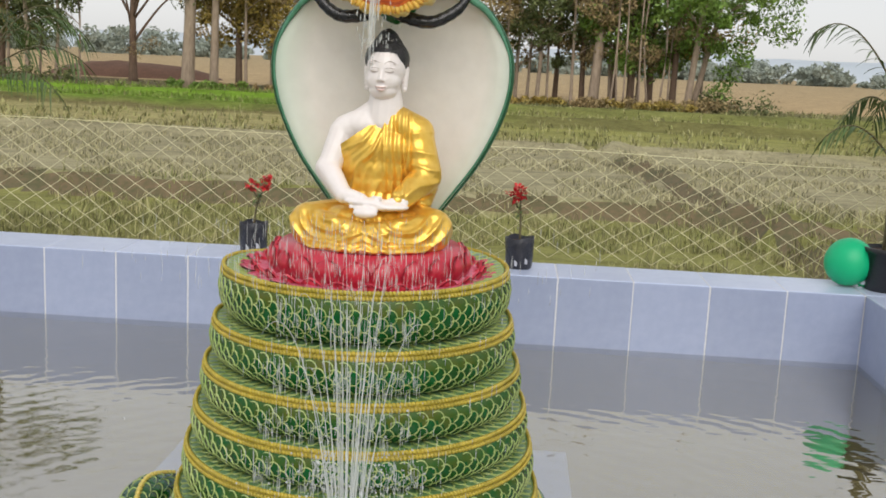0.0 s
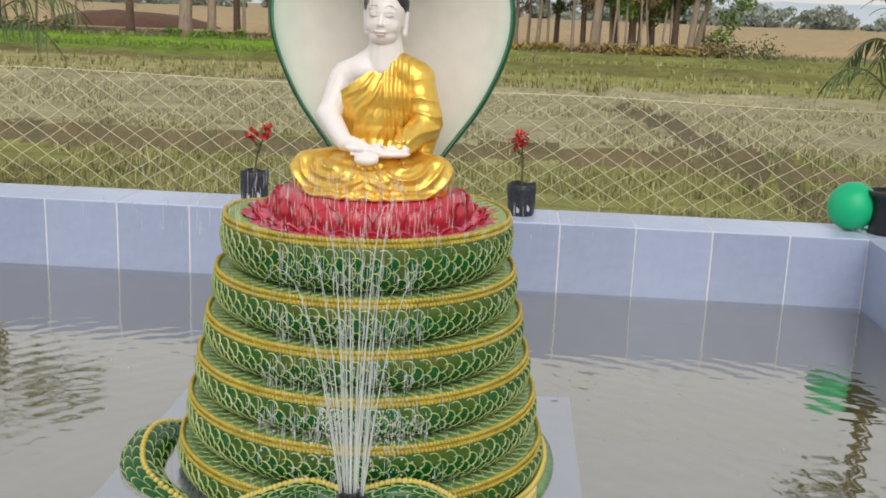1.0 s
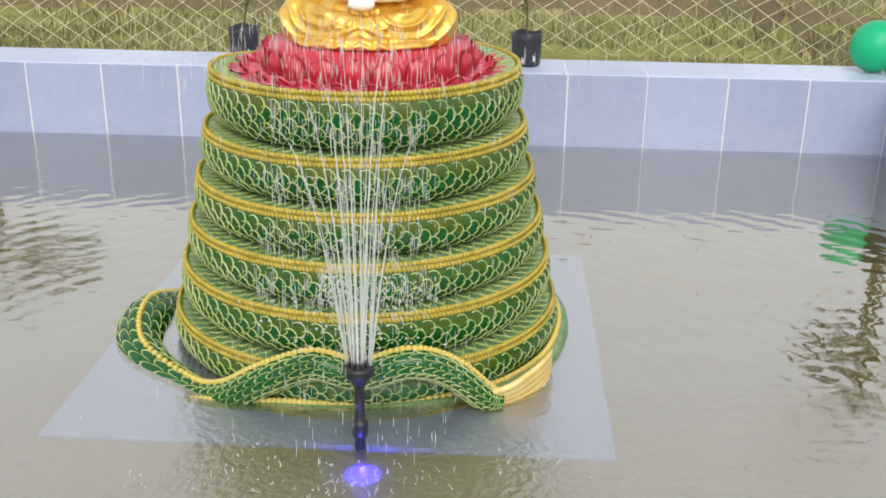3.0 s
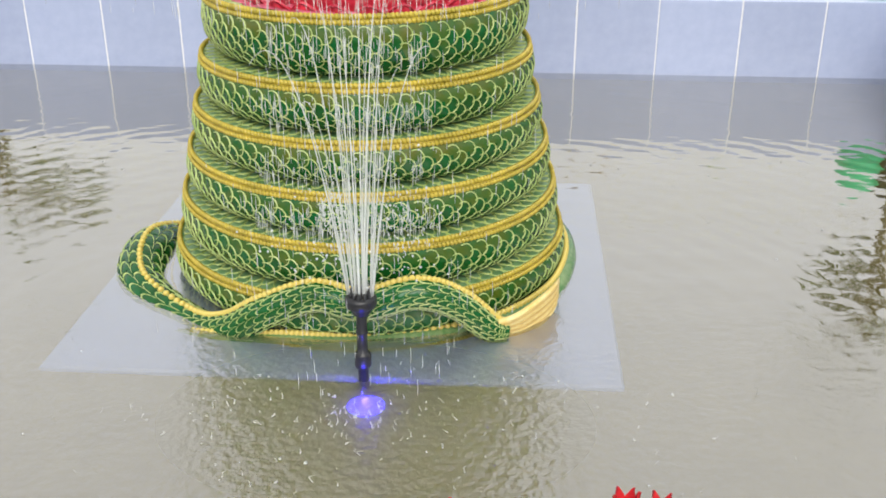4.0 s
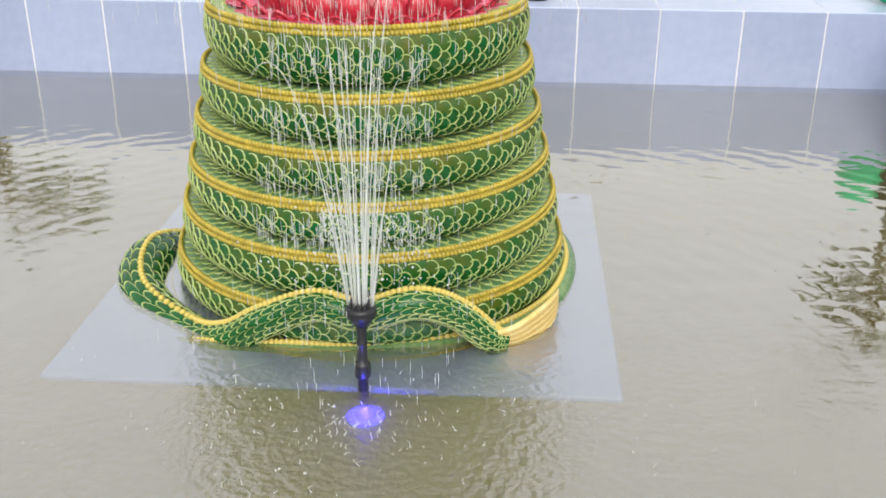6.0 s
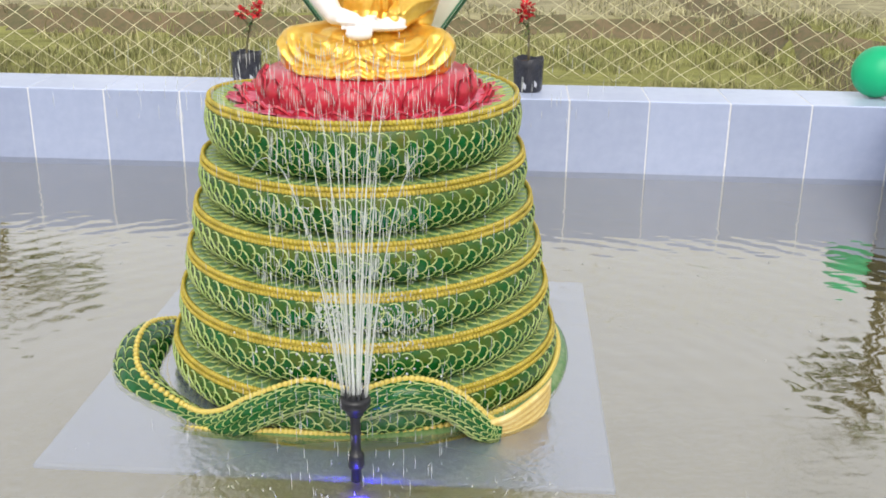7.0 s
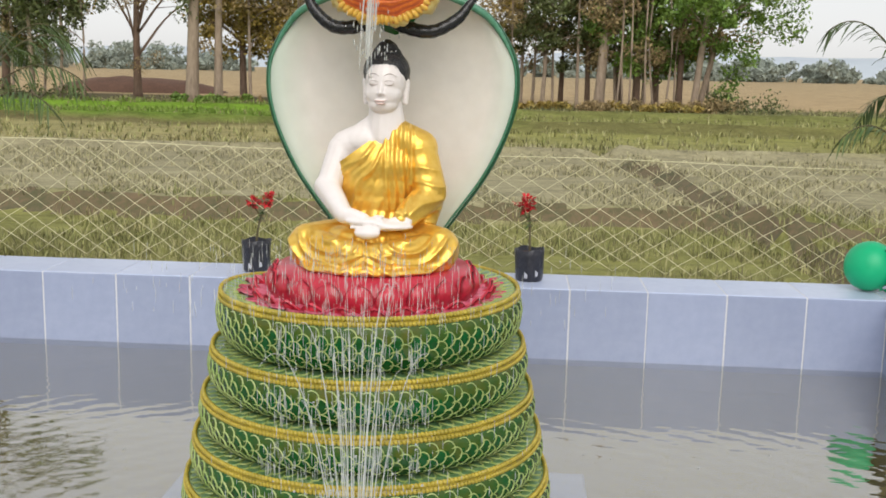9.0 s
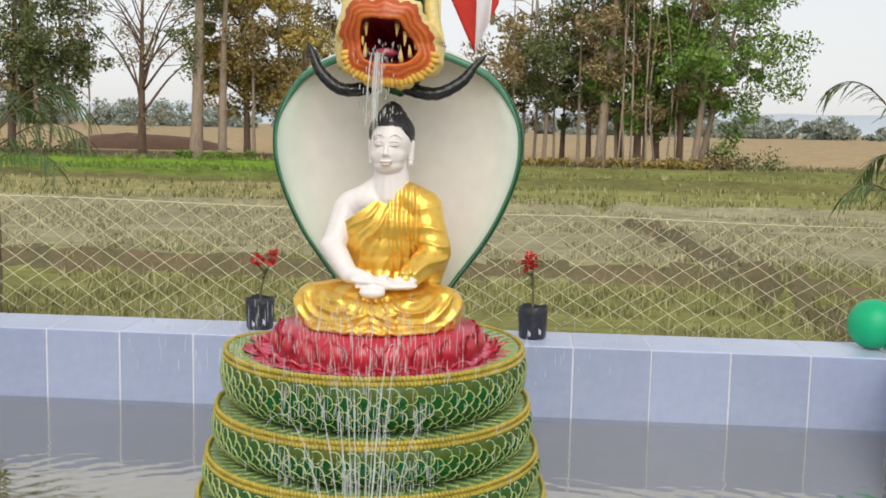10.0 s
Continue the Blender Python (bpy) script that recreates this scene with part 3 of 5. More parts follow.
def coil_flank(u, s):
    """Point on the coil's flank, s metres down from the rim along its outline."""
    q = prof(u)[4:]
    for (r0, z0), (r1, z1) in zip(q, q[1:]):
        d = math.hypot(r1 - r0, z1 - z0)
        if s <= d:
            break
        s -= d
    f = min(1.0, s / d)
    return coil_point(u, r0 + (r1 - r0) * f, z0 + (z1 - z0) * f)


def add_fish_scale(b, u0, s0, rho, slots, lift=.0042, seg=9):
    """A rounded scale that points along the coil and a little upwards: pale ridge, domed middle."""
    per = 2 * math.pi * (rim_r(u0) + .01)
    nrm = coil_point(u0, 1.0, 0) - coil_point(u0, 0, 0)
    at = lambda k, a: coil_flank(u0 - k * rho * math.cos(a) / per, max(.012, s0 - k * rho * math.sin(a)))
    angs = [radians(28 - 98 + 190 * j / seg) for j in range(seg + 1)]
    rows = [[at(k, a) + nrm * up for a in angs] for k, up in ((1.03, 0), (.975, lift), (.885, .2 * lift))]
    n = seg + 1
    b.add(rows[0] + rows[1] + rows[2], [(r * n + j, r * n + j + 1, (r + 1) * n + j + 1, (r + 1) * n + j) for r in range(2) for j in range(seg)], slots[0])
    mid = at(.2, radians(28)) + nrm * lift * .8
    b.add(rows[2] + [mid], [(j, j + 1, n) for j in range(seg)] + [(seg, 0, n)], slots[1])


def build_coils():
    n = int(7.4 * 72)
    us = np.linspace(-0.5, 6.45, n)
    vs, fs, idx = [], [], []
    m = len(prof(0))
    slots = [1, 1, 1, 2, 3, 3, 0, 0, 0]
    for u in us:
        for dr, dz in prof(u):
            vs.append(coil_point(u, dr, dz))
    for i in range(n - 1):
        for j in range(m - 1):
            a = i * m + j
            fs.append((a, a + 1, a + m + 1, a + m))
            idx.append(slots[j])
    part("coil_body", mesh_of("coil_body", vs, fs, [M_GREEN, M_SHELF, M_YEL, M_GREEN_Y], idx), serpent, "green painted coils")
    b = Build()
    u, col = -0.49, 0
    while u < 6.3:
        w = 0.0245 / (2 * math.pi * rim_r(u))
        for row in range(5):
            s0 = .036 + row * .044 + (.022 if col % 2 else 0)
            if s0 < 1.08 * max(.09, rim_z(u) - rim_z(u + 1)):
                add_fish_scale(b, u + random.uniform(-.08, .08) * w, s0 + random.uniform(-.0015, .0015), .0232, (1, 2 if s0 < .037 or random.random() < .05 else 0))
        col += 1
        u += w
    u = -0.49
    while u < 6.3:
        w = 0.044 / (2 * math.pi * rim_r(u))
        for row in range(2):
            add_scale(b, coil_surf, u + w * 0.5 * row, -0.30 - row * 0.26, w * 0.52, -0.30, 0.004, (3, 4), 6, flip=1)
        u += w
    part("scale_relief", b.mesh("scale_relief", [M_GREEN, M_LIME, M_GREEN_Y, M_LIME, M_TEAL]), serpent, "raised scales edged in pale lime", kind="stuff")
    # twisted cord along the rim
    rope = Build()
    u = -0.5
    while u < 6.45:
        r = rim_r(u)
        step = 0.0115 / (2 * math.pi * r)
        a = -math.pi / 2 - 2 * math.pi * u
        tang = Vector((math.sin(a), -math.cos(a), 0))
        rad = Vector((math.cos(a), math.sin(a), 0))
        rot = Matrix((tang, rad, Vector((0, 0, 1)))).transposed() @ Euler((0, 0.6, 0)).to_matrix()
        rope.add(*ball(coil_point(u, -0.001, 0.004), (0.0075, 0.0075, 0.0085), rot, 6, 4))
        rope.add(*ball(coil_point(u + step / 2, 0.0045, -0.011), (0.0065, 0.0055, 0.0070), rot, 6, 4))
        u += step
    part("rim_cord", rope.mesh("rim_cord", [M_YEL]), serpent, "twisted golden cord along the coil rims", kind="stuff")
    cap_v, cap_f = lathe([(0.0, .794 + SZ), (.2, .794 + SZ), (.34, .792 + SZ)], 48)
    part("top_cap", mesh_of("top_cap", cap_v, cap_f, M_TEAL), serpent, "pale green top of the coils")


build_coils()


# ---------------------------------------------------------------- serpent: tail
def build_tail():
    L = lambda x, y, z: (x - CX, y - CY, z + SZ)
    ctrl = [(*L(-.45, .20, -.13), .058), (*L(-.595, .02, -.098), .072), (*L(-.636, -.24, -.026), .082), (*L(-.575, -.48, -.040), .070), (*L(-.37, -.67, -.045), .054), (*L(-.25, -.735, -.010), .046), (*L(-.145, -.765, .062), .042),
            (*L(.0, -.785, .126), .040), (*L(.125, -.805, .112), .039), (*L(.262, -.80, .150), .040), (*L(.365, -.765, .106), .038), (*L(.455, -.735, .020), .034), (*L(.50, -.722, .006), .026)]
    N = 150
    c = spline(ctrl, N)
    pts, rad = c[:, :3], c[:, 3]
    tg = np.gradient(pts, axis=0)
    frames = []
    for i in range(N):
        d = Vector(tg[i]).normalized()
        s = d.cross(Vector((0, 0, 1))).normalized()
        frames.append((Vector(pts[i]), s, s.cross(d), float(rad[i])))

    def surf(u, v):
        t = min(max(u, 0), 0.9999) * (N - 1)
        i = int(t)
        f = t - i
        a, b = frames[i], frames[i + 1]
        o, s, w, r = a[0].lerp(b[0], f), a[1].lerp(b[1], f), a[2].lerp(b[2], f), a[3] * (1 - f) + b[3] * f
        ang = v * 2 * math.pi
        return o + (s * math.cos(ang) + w * math.sin(ang)) * r

    vs, fs = tube(pts, rad, 18)
    tail = part("tail", mesh_of("tail", vs, fs, M_GREEN), serpent, "green scaled tail looping over the base")
    b = Build()
    length = float(np.linalg.norm(np.diff(pts, axis=0), axis=1).sum())
    nu = int(length / 0.040)
    for i in range(nu):
        for k in range(14):
            v0 = k / 14 + 0.5
            if 0.22 < (v0 % 1) < 0.28:
                continue
            u0 = (i + 0.5 * (k % 2)) / nu
            add_scale(b, lambda uu, vv: surf(vv, uu), v0, u0, 0.037, 0.60 / nu * 1.5, 0.004, (1, 0), 6, flip=-1)
    part("tail_scale_relief", b.mesh("tail_scale_relief", [M_GREEN, M_LIME]), serpent, "raised scales edged in pale lime", kind="stuff")
    bead = mesh_of("bead", *ball((0, 0, 0), .0104, None, 7, 5), M_BEAD)
    for t in np.linspace(0.10, 0.985, int(length / 0.0175)):
        part("bead", bead, tail, at=surf(t, 0.25) + Vector((0, 0, .002)))
    # gold brush at the tip, strands fanned and curled up
    for k in range(9):
        f = (k - 4) / 4
        st = spline([L(.465, -.735 - .006 * f, .020 + .016 * f), L(.525, -.715 - .014 * f, .020 + .036 * f), L(.585, -.665 - .016 * f, .034 + .046 * f), L(.625, -.605 - .01 * f, .048 + .040 * f), L(.642, -.555, .062 + .026 * f)], 14)
        # alternate strands are duller: shade between strands put into their colour
        part("tip_strand", mesh_of("tip_strand", *tube(st, np.interp(np.linspace(0, 1, 14), [0, .3, .75, 1], [.0085, .0088, .0075, .002]), 7), M_AMBER if k % 2 else M_CREAM), tail, "golden strand of the brush-shaped tail tip")
    # lowest turn lying in the water
    ring = spline([L(.55, .22, -.02), L(.655, -.02, .002), L(.672, -.26, -.002), L(.60, -.50, -.012), L(.42, -.68, -.022), L(.12, -.765, -.028), L(-.12, -.77, -.03), L(-.36, -.75, -.044), L(-.54, -.65, -.062), L(-.655, -.42, -.075)], 90)
    vs, fs = tube(ring, np.full(90, .034), 14)
    low = part("lower_coil", mesh_of("lower_coil", vs, fs, M_SHELF), serpent, "lowest coil lying in the water")
    for p in spline(ring, 150)[:116]:
        part("bead", bead, low, at=Vector(p) + Vector((0, 0, .034)))


M_AMBER = mat("gap_shade_gold", (0.66, 0.47, 0.16), (0.55, 0.36, 0.09), 14, 0.35)
build_tail()


# ---------------------------------------------------------------- serpent: hood, neck, head
def build_hood():
    # outline of the flared hood, one side from top to foot: half width, height
    side = spline([(.0, 1.735), (.10, 1.722), (.18, 1.70), (.277, 1.655), (.328, 1.605), (.367, 1.54), (.387, 1.478), (.388, 1.398), (.373, 1.326), (.347, 1.254), (.312, 1.18), (.276, 1.12), (.233, 1.06), (.179, .985), (.14, .92), (.10, .82)], 56)
    cx0, y0 = 0.106 - CX, 0.0 - CY
    ring_pts = []
    for w, z in side:
        ring_pts.append((w, z))
    vs, fs, idx = [], [], []
    K = 17
    for w, z in ring_pts:
        for k in range(K):
            f = -1 + 2 * k / (K - 1)
            depth = 0.085 * (1 - f * f) * min(1, w / .2)
            top = 0.03 * max(0, (z - 1.6) / .13)
            vs.append(Vector((cx0 + f * w, y0 + depth - top, z + SZ)))
    n = len(ring_pts)
    for i in range(n - 1):
        for k in range(K - 1):
            a = i * K + k
            fs.append((a, a + 1, a + K + 1, a + K))
            idx.append(0)
    me = mesh_of("hood", vs, fs, [M_HOOD, M_HOODG, M_GREEN], idx)
    hood = part("hood", me, serpent, "flared ivory hood")
    so = hood.modifiers.new("thick", 'SOLIDIFY')
    so.thickness, so.offset, so.material_offset = 0.02, 1, 0
    edge = Build()
    left = [Vector((cx0 - w, y0 - 0.03 * max(0, (z - 1.6) / .13), z + SZ)) for w, z in ring_pts]
    right = [Vector((cx0 + w, p.y, p.z)) for (w, z), p in zip(ring_pts, left)]
    loop = right[::-1] + left[1:]
    edge.add(*tube([tuple(p) for p in loop], np.interp([p.z for p in loop], [1.55, 1.70], [.0036, .012]), 10, up=(0, 1, 0)), 0)
    edge.add(*tube([tuple(p + Vector((0, .012, 0)) + (p - Vector((cx0, y0, 1.3))).normalized() * .007) for p in loop], np.full(len(loop), .0070), 8, up=(0, 1, 0)), 1)
    part("hood_edge", edge.mesh("hood_edge", [M_JADE, M_DKGREEN]), serpent, "green painted edge of the hood")
    neck = spline([(cx0, y0 + .14, .70, .10), (cx0, y0 + .20, 1.0, .09), (cx0, y0 + .225, 1.35, .10), (cx0, y0 + .20, 1.62, .10), (cx0, y0 + .02, 1.80, .10), (cx0, y0 - .10, 1.84, .10)], 30)
    vs, fs = tube(neck[:, :3], neck[:, 3], 16, up=(1, 0, 0))
    part("neck", mesh_of("neck", vs, fs, M_GREEN), serpent, "green neck behind the hood")


M_JADE = mat("jade_green_paint", (0.045, 0.19, 0.10), (0.10, 0.28, 0.18), 8, 0.3)
M_DKGREEN = mat("dark_green_paint", (0.01, 0.07, 0.03), (0.015, 0.10, 0.04), 8, 0.3)


def hood_tint():
    """Airbrushed jade tint towards the hood's edge."""
    n, l = M_HOOD.node_tree.nodes, M_HOOD.node_tree.links
    b = n["Principled BSDF"]
    was = b.inputs["Base Color"].links[0].from_socket
    co, mp, ln, rg, mx = (n.new("ShaderNode" + k) for k in ("TexCoord", "Mapping", "VectorMath", "MapRange", "Mix"))
    mp.inputs["Location"].default_value = (-0.044 / .40, 0, -1.47 / .52)
    mp.inputs["Scale"].default_value = (1 / .40, 0, 1 / .52)
    l.new(co.outputs["Object"], mp.inputs[0])
    ln.operation = 'LENGTH'
    l.new(mp.outputs[0], ln.inputs[0])
    rg.inputs[1].default_value, rg.inputs[2].default_value, rg.inputs[4].default_value = .72, 1.08, .75
    l.new(ln.outputs["Value"], rg.inputs[0])
    mx.data_type = 'RGBA'
    mx.inputs[7].default_value = (0.42, 0.60, 0.47, 1)
    l.new(rg.outputs[0], mx.inputs[0])
    l.new(was, mx.inputs[6])
    l.new(mx.outputs[2], b.inputs["Base Color"])


hood_tint()
build_hood()


def build_head():
    HX, HY, HZ = 0.108 - CX, -0.27 - CY, 1.733 + SZ
    # outline of the mouth by angle (0 right, 90 up): radius of the opening
    ang = np.radians([-180, -160, -143, -125, -105, -80, -57, -38, -18, -4, 11, 35, 56, 80, 105, 125, 140, 158, 180])
    rad = np.array([.077, .080, .083, .072, .063, .064, .074, .086, .093, .078, .066, .060, .068, .057, .060, .076, .090, .082, .077])
    SEG = 72
    def opening(a):
        return float(np.interp((a + math.pi) % (2 * math.pi) - math.pi, ang, rad))
    # (extra radius, depth towards the viewer, slot); slots: 0 maroon 1 orange 2 cream
    rows = [(-1.0, .13, 0), (-.9, .125, 0), (-.35, .085, 0), (-.08, .02, 0), (0.0, -.012, 1), (.008, -.020, 1), (.014, -.010, 3), (.022, -.016, 1), (.030, -.006, 3), (.038, -.010, 1),
            (.046, .004, 3), (.054, .006, 2), (.066, .026, 2), (.070, .06, 2), (.050, .13, 2), (.01, .19, 2), (-.5, .22, 2)]
    vs, fs, idx = [], [], []
    for k, (e, d, s) in enumerate(rows):
        for j in range(SEG):
            a = 2 * math.pi * j / SEG
            r = opening(a)
            rr = r * (1 + e) if e < -.04 else r + e * (1 + .10 * math.sin(a * 9) * (1 if k > 5 else 0))
            if k >= 11:
                rr += 0.009 * abs(math.sin(a * 13)) * (1 if k < 15 else 0) - (0.016 if abs(math.cos(a)) < .8 and k > 12 else 0)
            up = max(0, math.sin(a))
            yy = HY + d - up * 0.05
            vs.append((HX + rr * math.cos(a), yy, HZ + rr * math.sin(a)))
    for k in range(len(rows) - 1):
        for j in range(SEG):
            a, b = k * SEG + j, k * SEG + (j + 1) % SEG
            fs.append((a, b, b + SEG, a + SEG))
            idx.append(rows[k][2])
    hd = part("head", mesh_of("head", vs, fs, [M_MAROON, M_ORANGE, M_CREAM, M_RUST], idx), serpent, "open-mouthed serpent head with orange lips")
    # fangs, upper and lower
    def cone(c, tip, r):
        c, tip = Vector(c), Vector(tip)
        p = [c.lerp(tip, f) for f in (0, .4, .75, 1)]
        return tube([tuple(q) for q in p], [r, r * .8, r * .45, r * .06], 8, up=(0, 1, 0))
    for x, z, dz, r in ((-.064, .060, -.048, .0085), (.028, .058, -.046, .0085), (.052, .030, -.046, .0075), (-.066, -.044, .040, .007), (.040, -.060, .042, .0075), (.066, -.044, .036, .007), (.083, -.022, .028, .006), (-.074, .012, -.026, .0055)):
        part("fang", mesh_of("fang", *cone((HX + x, HY - .002, HZ + z), (HX + x * .96, HY - .012, HZ + z + dz), r), M_FANG), hd, "pointed golden fang")
    tb = Build()
    tb.add(*ball((HX - .010, HY + .045, HZ - .030), (.036, .05, .014), None, 12, 8))
    part("tongue", tb.mesh("tongue", [M_PINK]), hd, "pink tongue")
    # upper lip ruffle, snout and brow above the mouth
    sn = Build()
    sn.add(*ball((HX + .0, HY + .03, HZ + .135), (.062, .07, .045), None, 16, 10), 0)
    sn.add(*ball((HX - .035, HY - .02, HZ + .15), (.022, .022, .02), None, 10, 7), 0)
    sn.add(*ball((HX + .035, HY - .02, HZ + .15), (.022, .022, .02), None, 10, 7), 0)
    sn.add(*ball((HX, HY + .14, HZ + .15), (.10, .12, .075), None, 16, 10), 1)
    part("snout", sn.mesh("snout", [M_ORANGE, M_GREEN]), hd, "orange snout over the mouth")
    for s, x0 in ((-1, .158), (1, .150)):
        # cheek crest rising beside the jaw
        cr = spline([(HX + s * .120, HY + .06, HZ - .07), (HX + s * (x0 - .018), HY + .07, HZ + .0), (HX + s * (x0 - .03), HY + .07, HZ + .08), (HX + s * (x0 - .035), HY + .08, HZ + .19)], 12)
        part("cheek_crest", mesh_of("cheek_crest", *tube(cr, np.linspace(.036, .018, 12), 10), M_CREAM), hd, "cream yellow cheek crest")
    # scalloped lower lip fringe
    fr = Build()
    for k in range(25):
        a = radians(-165 + 150 * k / 24)
        r = opening(a) + .048 + .004 * (k % 2)
        fr.add(*ball((HX + r * math.cos(a), HY + .012, HZ + r * math.sin(a)), (.0100, .016, .019), Euler((0, -a - math.pi / 2, 0)).to_matrix(), 9, 6))
    part("lip_fringe", fr.mesh("lip_fringe", [M_YELLOWLIP]), hd, "scalloped golden lower lip")
    # ridged black horns
    for s, line in ((-1, [(.075, -.16, 1.618), (.03, -.175, 1.600), (-.045, -.18, 1.598), (-.105, -.17, 1.645), (-.135, -.16, 1.705), (-.150, -.155, 1.735)]),
                    (1, [(.120, -.16, 1.620), (.165, -.175, 1.600), (.245, -.18, 1.588), (.318, -.17, 1.625), (.358, -.16, 1.675), (.392, -.155, 1.708)])):
        N = 70
        c = spline([(x - CX, y - CY, z + SZ) for x, y, z in line], N)
        rr = np.interp(np.linspace(0, 1, N), [0, .25, .6, .9, 1], [.016, .0195, .0165, .008, .002])
        rr = rr * (1 + .10 * np.abs(np.sin(np.arange(N) * .62)))
        part("horn", mesh_of("horn", *tube(c, rr, 12), M_HORN), serpent, "ridged glossy black curved horn")


M_RUST = mat("rust_red_paint", (0.52, 0.10, 0.025), (0.40, 0.06, 0.02), 16, 0.35)
M_YELLOWLIP = mat("amber_paint", (0.80, 0.52, 0.10), (0.70, 0.36, 0.05), 16, 0.3)
build_head()


# ---------------------------------------------------------------- lotus seat
def petal_mesh(name, w, h, curl, m, tip_in=False, point=.55):
    nu, nv = 7, 7
    vs, fs = [], []
    for j in range(nv):
        t = j / (nv - 1)
        half = w * 0.5 * math.sin(math.pi * (0.20 + 0.77 * t)) ** point * (1 if t < .999 else .35)
        out = curl * math.sin(t * (2.75 if tip_in else 2.2)) * h
        for i in range(nu):
            f = -1 + 2 * i / (nu - 1)
            vs.append((f * half, -out + 0.35 * w * f * f * (0.6 - 0.3 * t), h * t * (1 - .05 * f * f)))
    for j in range(nv - 1):
        for i in range(nu - 1):
            a = j * nu + i
            fs.append((a, a + 1, a + nu + 1, a + nu))
    back = [(x, y + .007, z) for x, y, z in vs]
    o = len(vs)
    fs2 = [tuple(k + o for k in reversed(f)) for f in fs]
    rim = []
    edge = [j * nu for j in range(nv)] + [(nv - 1) * nu + i for i in range(1, nu)] + [j * nu + nu - 1 for j in range(nv - 2, -1, -1)]
    for a, b in zip(edge, edge[1:]):
        rim.append((a, a + o, b + o, b))
    return mesh_of(name, vs + back, fs + fs2 + rim, m)


lotus = thing("lotus_seat", (0.082, -0.195, 0.788), "crimson and pink lotus petal seat under the statue", "lotus seat")
lv, lf = lathe([(0, .0), (.30, .0), (.318, .03), (.305, .075), (.285, .106), (.0, .108)], 48, 0.98)
part("core", mesh_of("core", lv, lf, M_PETAL), lotus, "crimson core")
P_UP, P_MID, P_LOW = petal_mesh("petal", .092, .092, .30, M_PETAL, True, .45), petal_mesh("petal", .080, .062, .42, M_PETAL, point=.7), petal_mesh("petal", .058, .098, .12, M_PINK, point=.9)
for n, me, r, z, tip in ((22, P_UP, .302, .010, 0), (26, P_MID, .325, .004, 34), (38, P_LOW, .315, .012, 76)):
    for k in range(n):
        a = 2 * math.pi * (k + (0.5 if me is P_MID else 0)) / n
        ob = part("petal", me, lotus)
        j = random.uniform(-4, 4)
        ob.matrix_local = pose(r * math.sin(a), -r * 0.98 * math.cos(a), z, 0, 0, math.degrees(a)) @ pose(0, 0, 0, tip + j, 0, j)


# ---------------------------------------------------------------- seated statue, one mesh
def blob(shapes, voxel, smooth=5):
    """A smooth skin over balls and rods: rods (a, b, ra, rb), balls (centre, radii)."""
    b = Build()
    for s in shapes:
        if len(s) == 4:
            pa, pb, ra, rb = Vector(s[0]), Vector(s[1]), s[2], s[3]
            n = max(4, int((pb - pa).length / 0.012))
            for k in range(n + 1):
                f = k / n
                b.add(*ball(pa.lerp(pb, f), ra * (1 - f) + rb * f, None, 14, 9))
        else:
            b.add(*ball(s[0], s[1], None, 20, 14))
    ob = bpy.data.objects.new("tmp", b.mesh("tmp", [M_WHITE]))
    scene.collection.objects.link(ob)
    rm = ob.modifiers.new("r", 'REMESH')
    rm.mode, rm.voxel_size = 'VOXEL', voxel
    sm = ob.modifiers.new("s", 'SMOOTH')
    sm.iterations, sm.factor = smooth, 0.5
    bpy.context.view_layer.update()
    me = bpy.data.meshes.new_from_object(ob.evaluated_get(bpy.context.evaluated_depsgraph_get()))
    bpy.data.objects.remove(ob)
    v = np.zeros(len(me.vertices) * 3)
    me.vertices.foreach_get("co", v)
    nn = np.array([tuple(x.vector) for x in me.vertex_normals])
    fs = [tuple(p.vertices) for p in me.polygons]
    bpy.data.meshes.remove(me)
    return v.reshape(-1, 3), nn, fs


